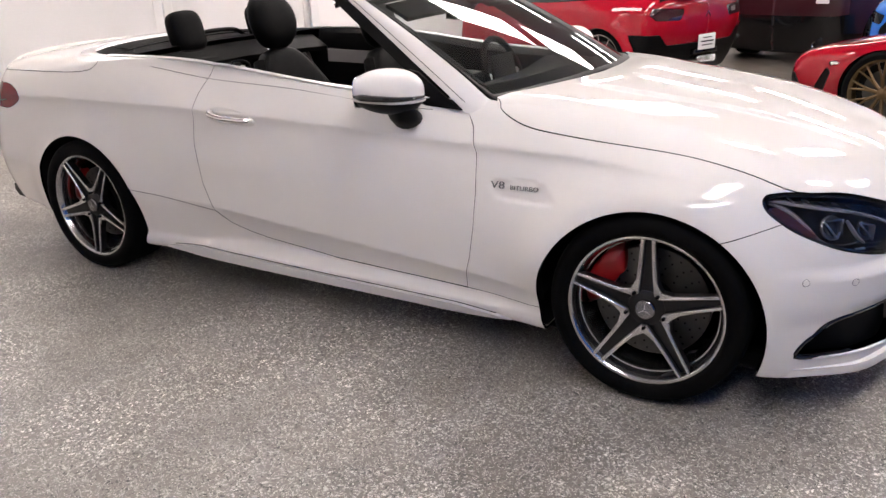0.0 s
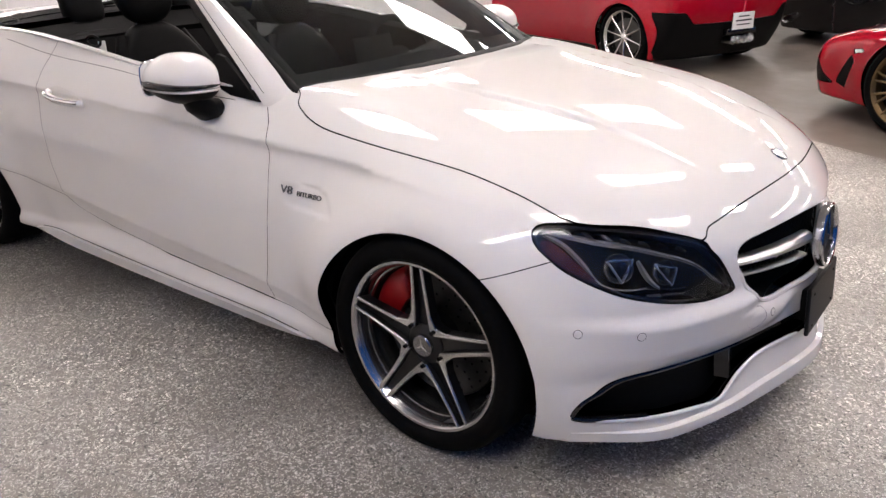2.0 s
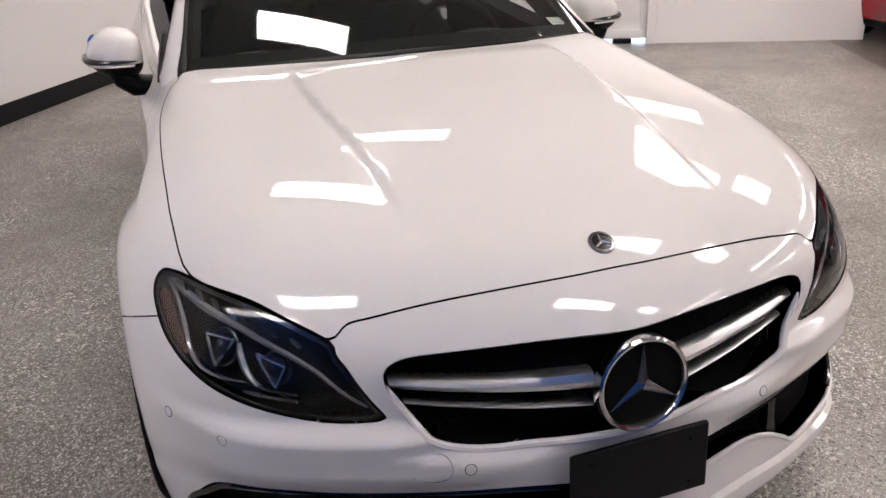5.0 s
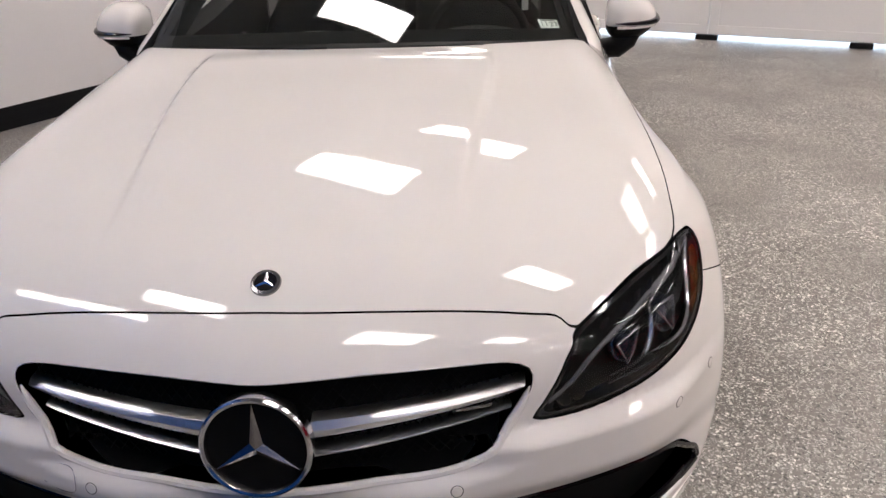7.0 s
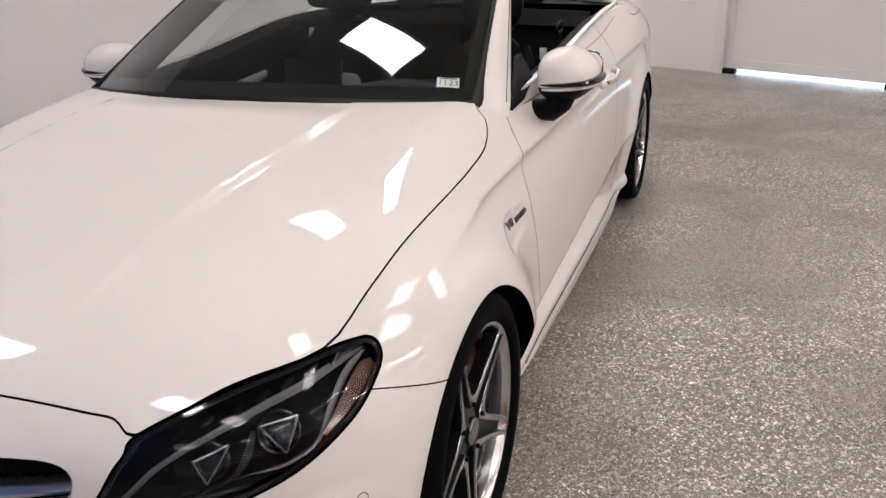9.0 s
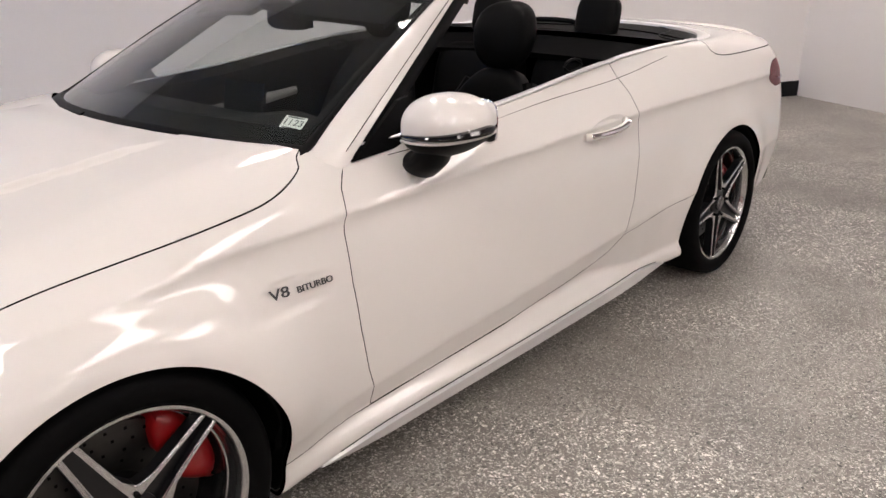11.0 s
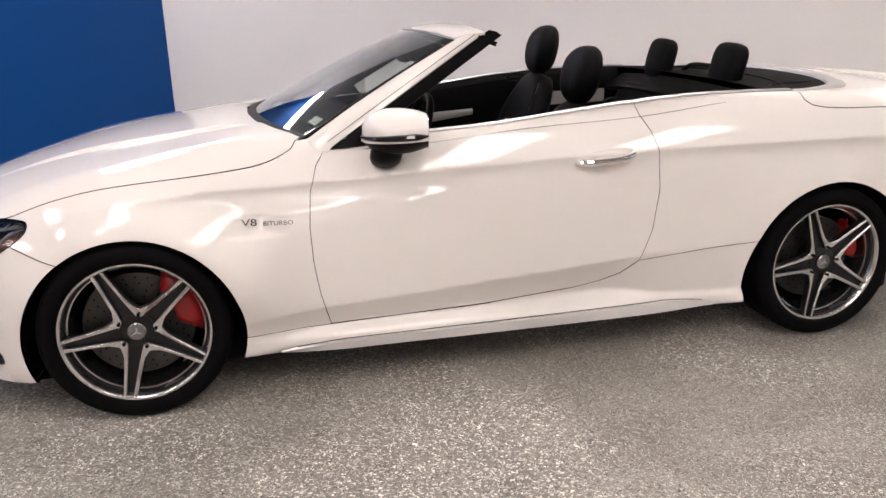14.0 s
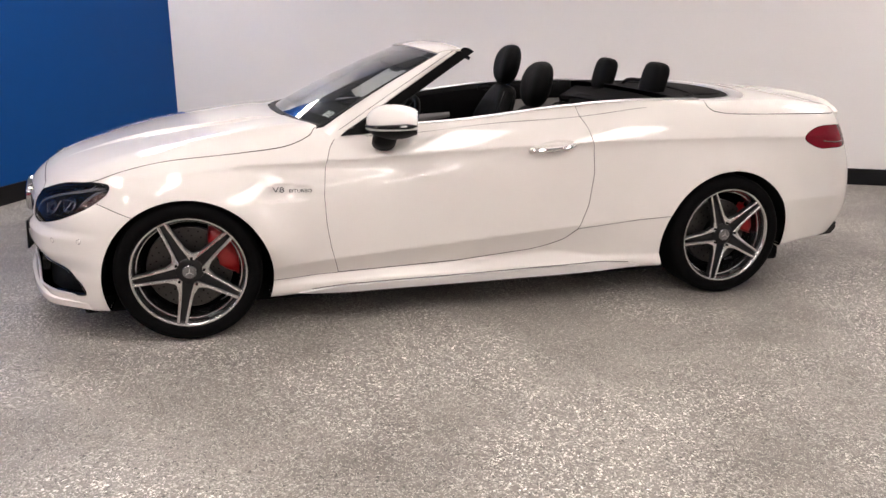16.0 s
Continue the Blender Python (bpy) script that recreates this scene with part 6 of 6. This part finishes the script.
def meet(fn, axis, start, other, sign):
    """Where a straight line along an axis meets a car's surface."""
    p = list(other)
    p.insert(axis, start)
    for _ in range(60):
        p[axis] -= sign * float(fn(*(np.array(v, float) for v in p))) * .7
    return Vector(p)


SIDE_GLASS_DARK = surface("dark_car_glass", (0.006, 0.006, 0.007), 0.06, vary=0.1, rough_vary=0.03)
any_x = lambda v: np.ones(len(v), bool)

# red sports car seen from behind
RED_REAR = dict(roof=[(-2.15, .98), (-1.95, 1.03), (-1.5, 1.06), (-1.0, 1.13), (-.4, 1.22), (.1, 1.23), (.6, 1.08), (1.0, .90), (1.6, .84), (2.1, .72), (2.45, .60)], half=.95, nose=2.36, tail=-2.10, wheelbase=2.71, belt=.86, flare=.04, tuck=.55, net=.03, top=1.24, arch=.375,
                paint=RED_PAINT, wheel_y=.93, wheel_r=.34, rim=RIM_LIP, spokes=10, twin=False,
                cuts=[("side_glass", XZ, [(-1.25, .98), (-.5, 1.16), (.15, 1.17), (.75, .96), (.2, .93), (-.6, .94)], lambda v: v[:, 1] > .45, SIDE_GLASS_DARK, "dark side window"),
                      ("rear_window", XY, [(-1.75, .45), (-.75, .50), (-.75, -.5), (-1.75, -.45)], lambda v: v[:, 2] > .95, SIDE_GLASS_DARK, "black rear window"),
                      ("rear_diffuser", YZ, [(0, .50), (.62, .50), (.74, .62), (.95, .62), (.90, .05), (-.5, .05), (-.5, .50)], lambda v: v[:, 0] < -1.75, SATIN_BLACK, "black rear diffuser"),
                      ("tail_light", YZ, [(.40, .865), (.83, .895), (.87, .825), (.80, .765), (.46, .755)], lambda v: v[:, 0] < -1.7, TAIL_DARK, "dark red tail light"),
                      ("side_vent", XZ, [(-.62, .80), (-.42, .80), (-.50, .68)], lambda v: v[:, 1] > .6, GLOSS_BLACK, "black side vent"),
                      ("side_skirt", XZ, [(-.96, .10), (-.96, .22), (.95, .22), (.95, .10)], lambda v: v[:, 1] > .5, SATIN_BLACK, "black side skirt")])
car_b, fn_b = parked_car("sports_car", "red sports car with black diffuser, seen from behind", ROOM @ pose(-8.68, 8.46, 0, 0, 0, 187), RED_REAR)
p = meet(fn_b, 0, -2.6, (0, .56), -1)
plate_b = part("number_plate", box(bmesh.new(), (.01, .32, .165), (p.x - .02, 0, .50), bevel=.003), PLATE_WHITE, car_b, "white number plate with plain bars", smooth=False)
for k, (w, z) in enumerate(((.16, .545), (.24, .505), (.20, .465))):
    part("plate_bar", box(bmesh.new(), (.003, w, .016 if k == 1 else .012), (p.x - .0265, 0, z)), INK, plate_b, smooth=False)
bm = bmesh.new()
box(bm, (.06, .44, .06), (p.x + .01, 0, .40), bevel=.01)
part("plate_recess", bm, GLOSS_BLACK, car_b)
for k in range(4):
    y = -.135 + .09 * k
    bm = bmesh.new()
    lathe(bm, [(.030, .12), (.030, -.02), (.034, -.03), (.040, -.025), (.041, .12)], 20)
    part("exhaust_tip", bm, CHROME, car_b, m=Matrix.Translation((p.x - .005, y, .315)) @ Matrix.Rotation(radians(-90), 4, "Z"))
bm = bmesh.new()
loft(bm, [[(-2.02 + e * .02, y, 1.005 - .05 * (y / .8) ** 2), (-2.13 + .10 * (y / .8) ** 2, y, 1.045 - .05 * (y / .8) ** 2), (-2.12 + .10 * (y / .8) ** 2, y, 1.02 - .05 * (y / .8) ** 2)] for e, y in ((0, -.8), (0, -.5), (0, -.2), (0, .2), (0, .5), (0, .8))])
bmesh.ops.recalc_face_normals(bm, faces=bm.faces[:])
part("rear_spoiler", bm, GLOSS_BLACK, car_b)
for a in (35, -35):
    q = meet(fn_b, 0, -2.6, (0, .80), -1)
    part("rear_mark", box(bmesh.new(), (.004, .012, .075), (q.x - .003, .022 * (1 if a > 0 else -1), .80), rot=Matrix.Rotation(radians(a), 3, "X")), GLOSS_BLACK, car_b, smooth=False)

# red coupe with bronze wheels
RED_NOSE = dict(roof=[(-2.2, .70), (-1.8, .86), (-1.2, 1.02), (-.5, 1.24), (0, 1.28), (.5, 1.18), (.95, .93), (1.3, .80), (1.6, .74), (1.95, .66), (2.25, .55), (2.5, .42)], half=.89, nose=2.32, tail=-2.18, wheelbase=2.46, belt=.80, flare=.035, tuck=.4, net=.03, top=1.30, arch=.365,
                paint=RED_PAINT, wheel_y=.90, wheel_r=.335, rim=BRONZE, spokes=10, twin=True,
                cuts=[("side_glass", XZ, [(-1.2, .96), (-.5, 1.18), (.1, 1.22), (.85, .93)], lambda v: v[:, 1] > .4, SIDE_GLASS_DARK, "dark side window"),
                      ("windshield", XY, [(.42, .52), (.95, .60), (.95, -.6), (.42, -.52)], lambda v: v[:, 2] > .8, SIDE_GLASS_DARK, "dark windshield"),
                      ("front_intake", YZ, [(.42, .40), (.78, .42), (.80, .26), (.50, .22)], lambda v: v[:, 0] > 1.5, SATIN_BLACK, "black front air intake"),
                      ("corner_slot", XZ, [(1.68, .47), (1.73, .50), (1.88, .28), (1.78, .25)], lambda v: v[:, 1] > .5, SATIN_BLACK, "black slot before the wheel"),
                      ("side_marker", XZ, [(1.60, .565), (1.72, .545), (1.72, .515), (1.61, .53)], lambda v: v[:, 1] > .5, PLATE_WHITE, "pale side marker"),
                      ("head_light", XY, [(1.50, .62), (1.72, .56), (1.80, .68), (1.60, .78)], lambda v: v[:, 2] > .5, LENS_CORE, "oval headlight")])
car_p, fn_p = parked_car("sports_car", "red coupe with bronze wheels and wide fenders", ROOM @ pose(-2.77, 8.58, 0, 0, 0, 180), RED_NOSE)

# dark coupe seen from behind
DARK = dict(roof=[(-2.45, 1.02), (-2.2, 1.08), (-1.6, 1.12), (-.8, 1.38), (0, 1.44), (.5, 1.36), (1.2, 1.08), (2.0, 1.0), (2.5, .9)], half=.95, nose=2.45, tail=-2.40, wheelbase=2.95, belt=.95, flare=.02, tuck=.30, net=.04, top=1.46, arch=.39,
            paint=DARK_CAR_PAINT, wheel_y=.92, wheel_r=.36, rim=RIM_GREY, spokes=8, twin=False,
            cuts=[("rear_bumper", YZ, [(-.5, .62), (.8, .62), (.98, .66), (.98, .05), (-.5, .05)], lambda v: v[:, 0] < -2.0, GLOSS_BLACK, "black rear bumper"),
                  ("side_glass", XZ, [(-1.6, 1.06), (-.8, 1.30), (.3, 1.34), (1.0, 1.06)], lambda v: v[:, 1] > .5, SIDE_GLASS_DARK, "dark side window")])
car_d, fn_d = parked_car("coupe_car", "dark maroon coupe with a glossy black rear bumper", ROOM @ pose(-7.55, 13.2, 0, 0, 0, 96), DARK)
for y in (-.62, .62):
    bm = bmesh.new()
    lathe(bm, [(.036, .10), (.036, -.05), (.042, -.055), (.047, .10)], 18)
    part("exhaust_tip", bm, CHROME, car_d, m=Matrix.Translation((-2.33, y, .27)) @ Matrix.Rotation(radians(-90), 4, "Z"))
part("white_stripe", box(bmesh.new(), (.02, .16, .12), (-2.405, -.66, .84), bevel=.004), PLATE_WHITE, car_d, "white stripe", smooth=False)

# blue car seen from the front
BLUE = dict(roof=[(-2.4, 1.02), (-1.6, 1.12), (-.8, 1.36), (0, 1.42), (.5, 1.32), (1.2, 1.02), (1.9, .95), (2.45, .80)], half=.94, nose=2.35, tail=-2.40, wheelbase=2.8, belt=.92, flare=.03, tuck=.30, net=.04, top=1.44, arch=.39,
            paint=BLUE_CAR_PAINT, wheel_y=.91, wheel_r=.35, rim=RIM_GREY, spokes=10, twin=False,
            cuts=[("front_grille", YZ, [(-.6, .70), (.62, .70), (.70, .60), (.66, .40), (-.6, .40)], lambda v: v[:, 0] > 1.9, SATIN_BLACK, "black front grille"),
                  ("head_light", YZ, [(.66, .74), (.88, .78), (.92, .68), (.70, .65)], lambda v: v[:, 0] > 1.5, LENS_CORE, "dark headlight"),
                  ("windshield", XY, [(.55, .6), (1.15, .7), (1.15, -.7), (.55, -.6)], lambda v: v[:, 2] > .9, SIDE_GLASS_DARK, "dark windshield")])
car_bl, fn_bl = parked_car("coupe_car", "bright blue car with dark headlights", ROOM @ pose(-4.90, 12.2, 0, 0, 0, -84), BLUE)
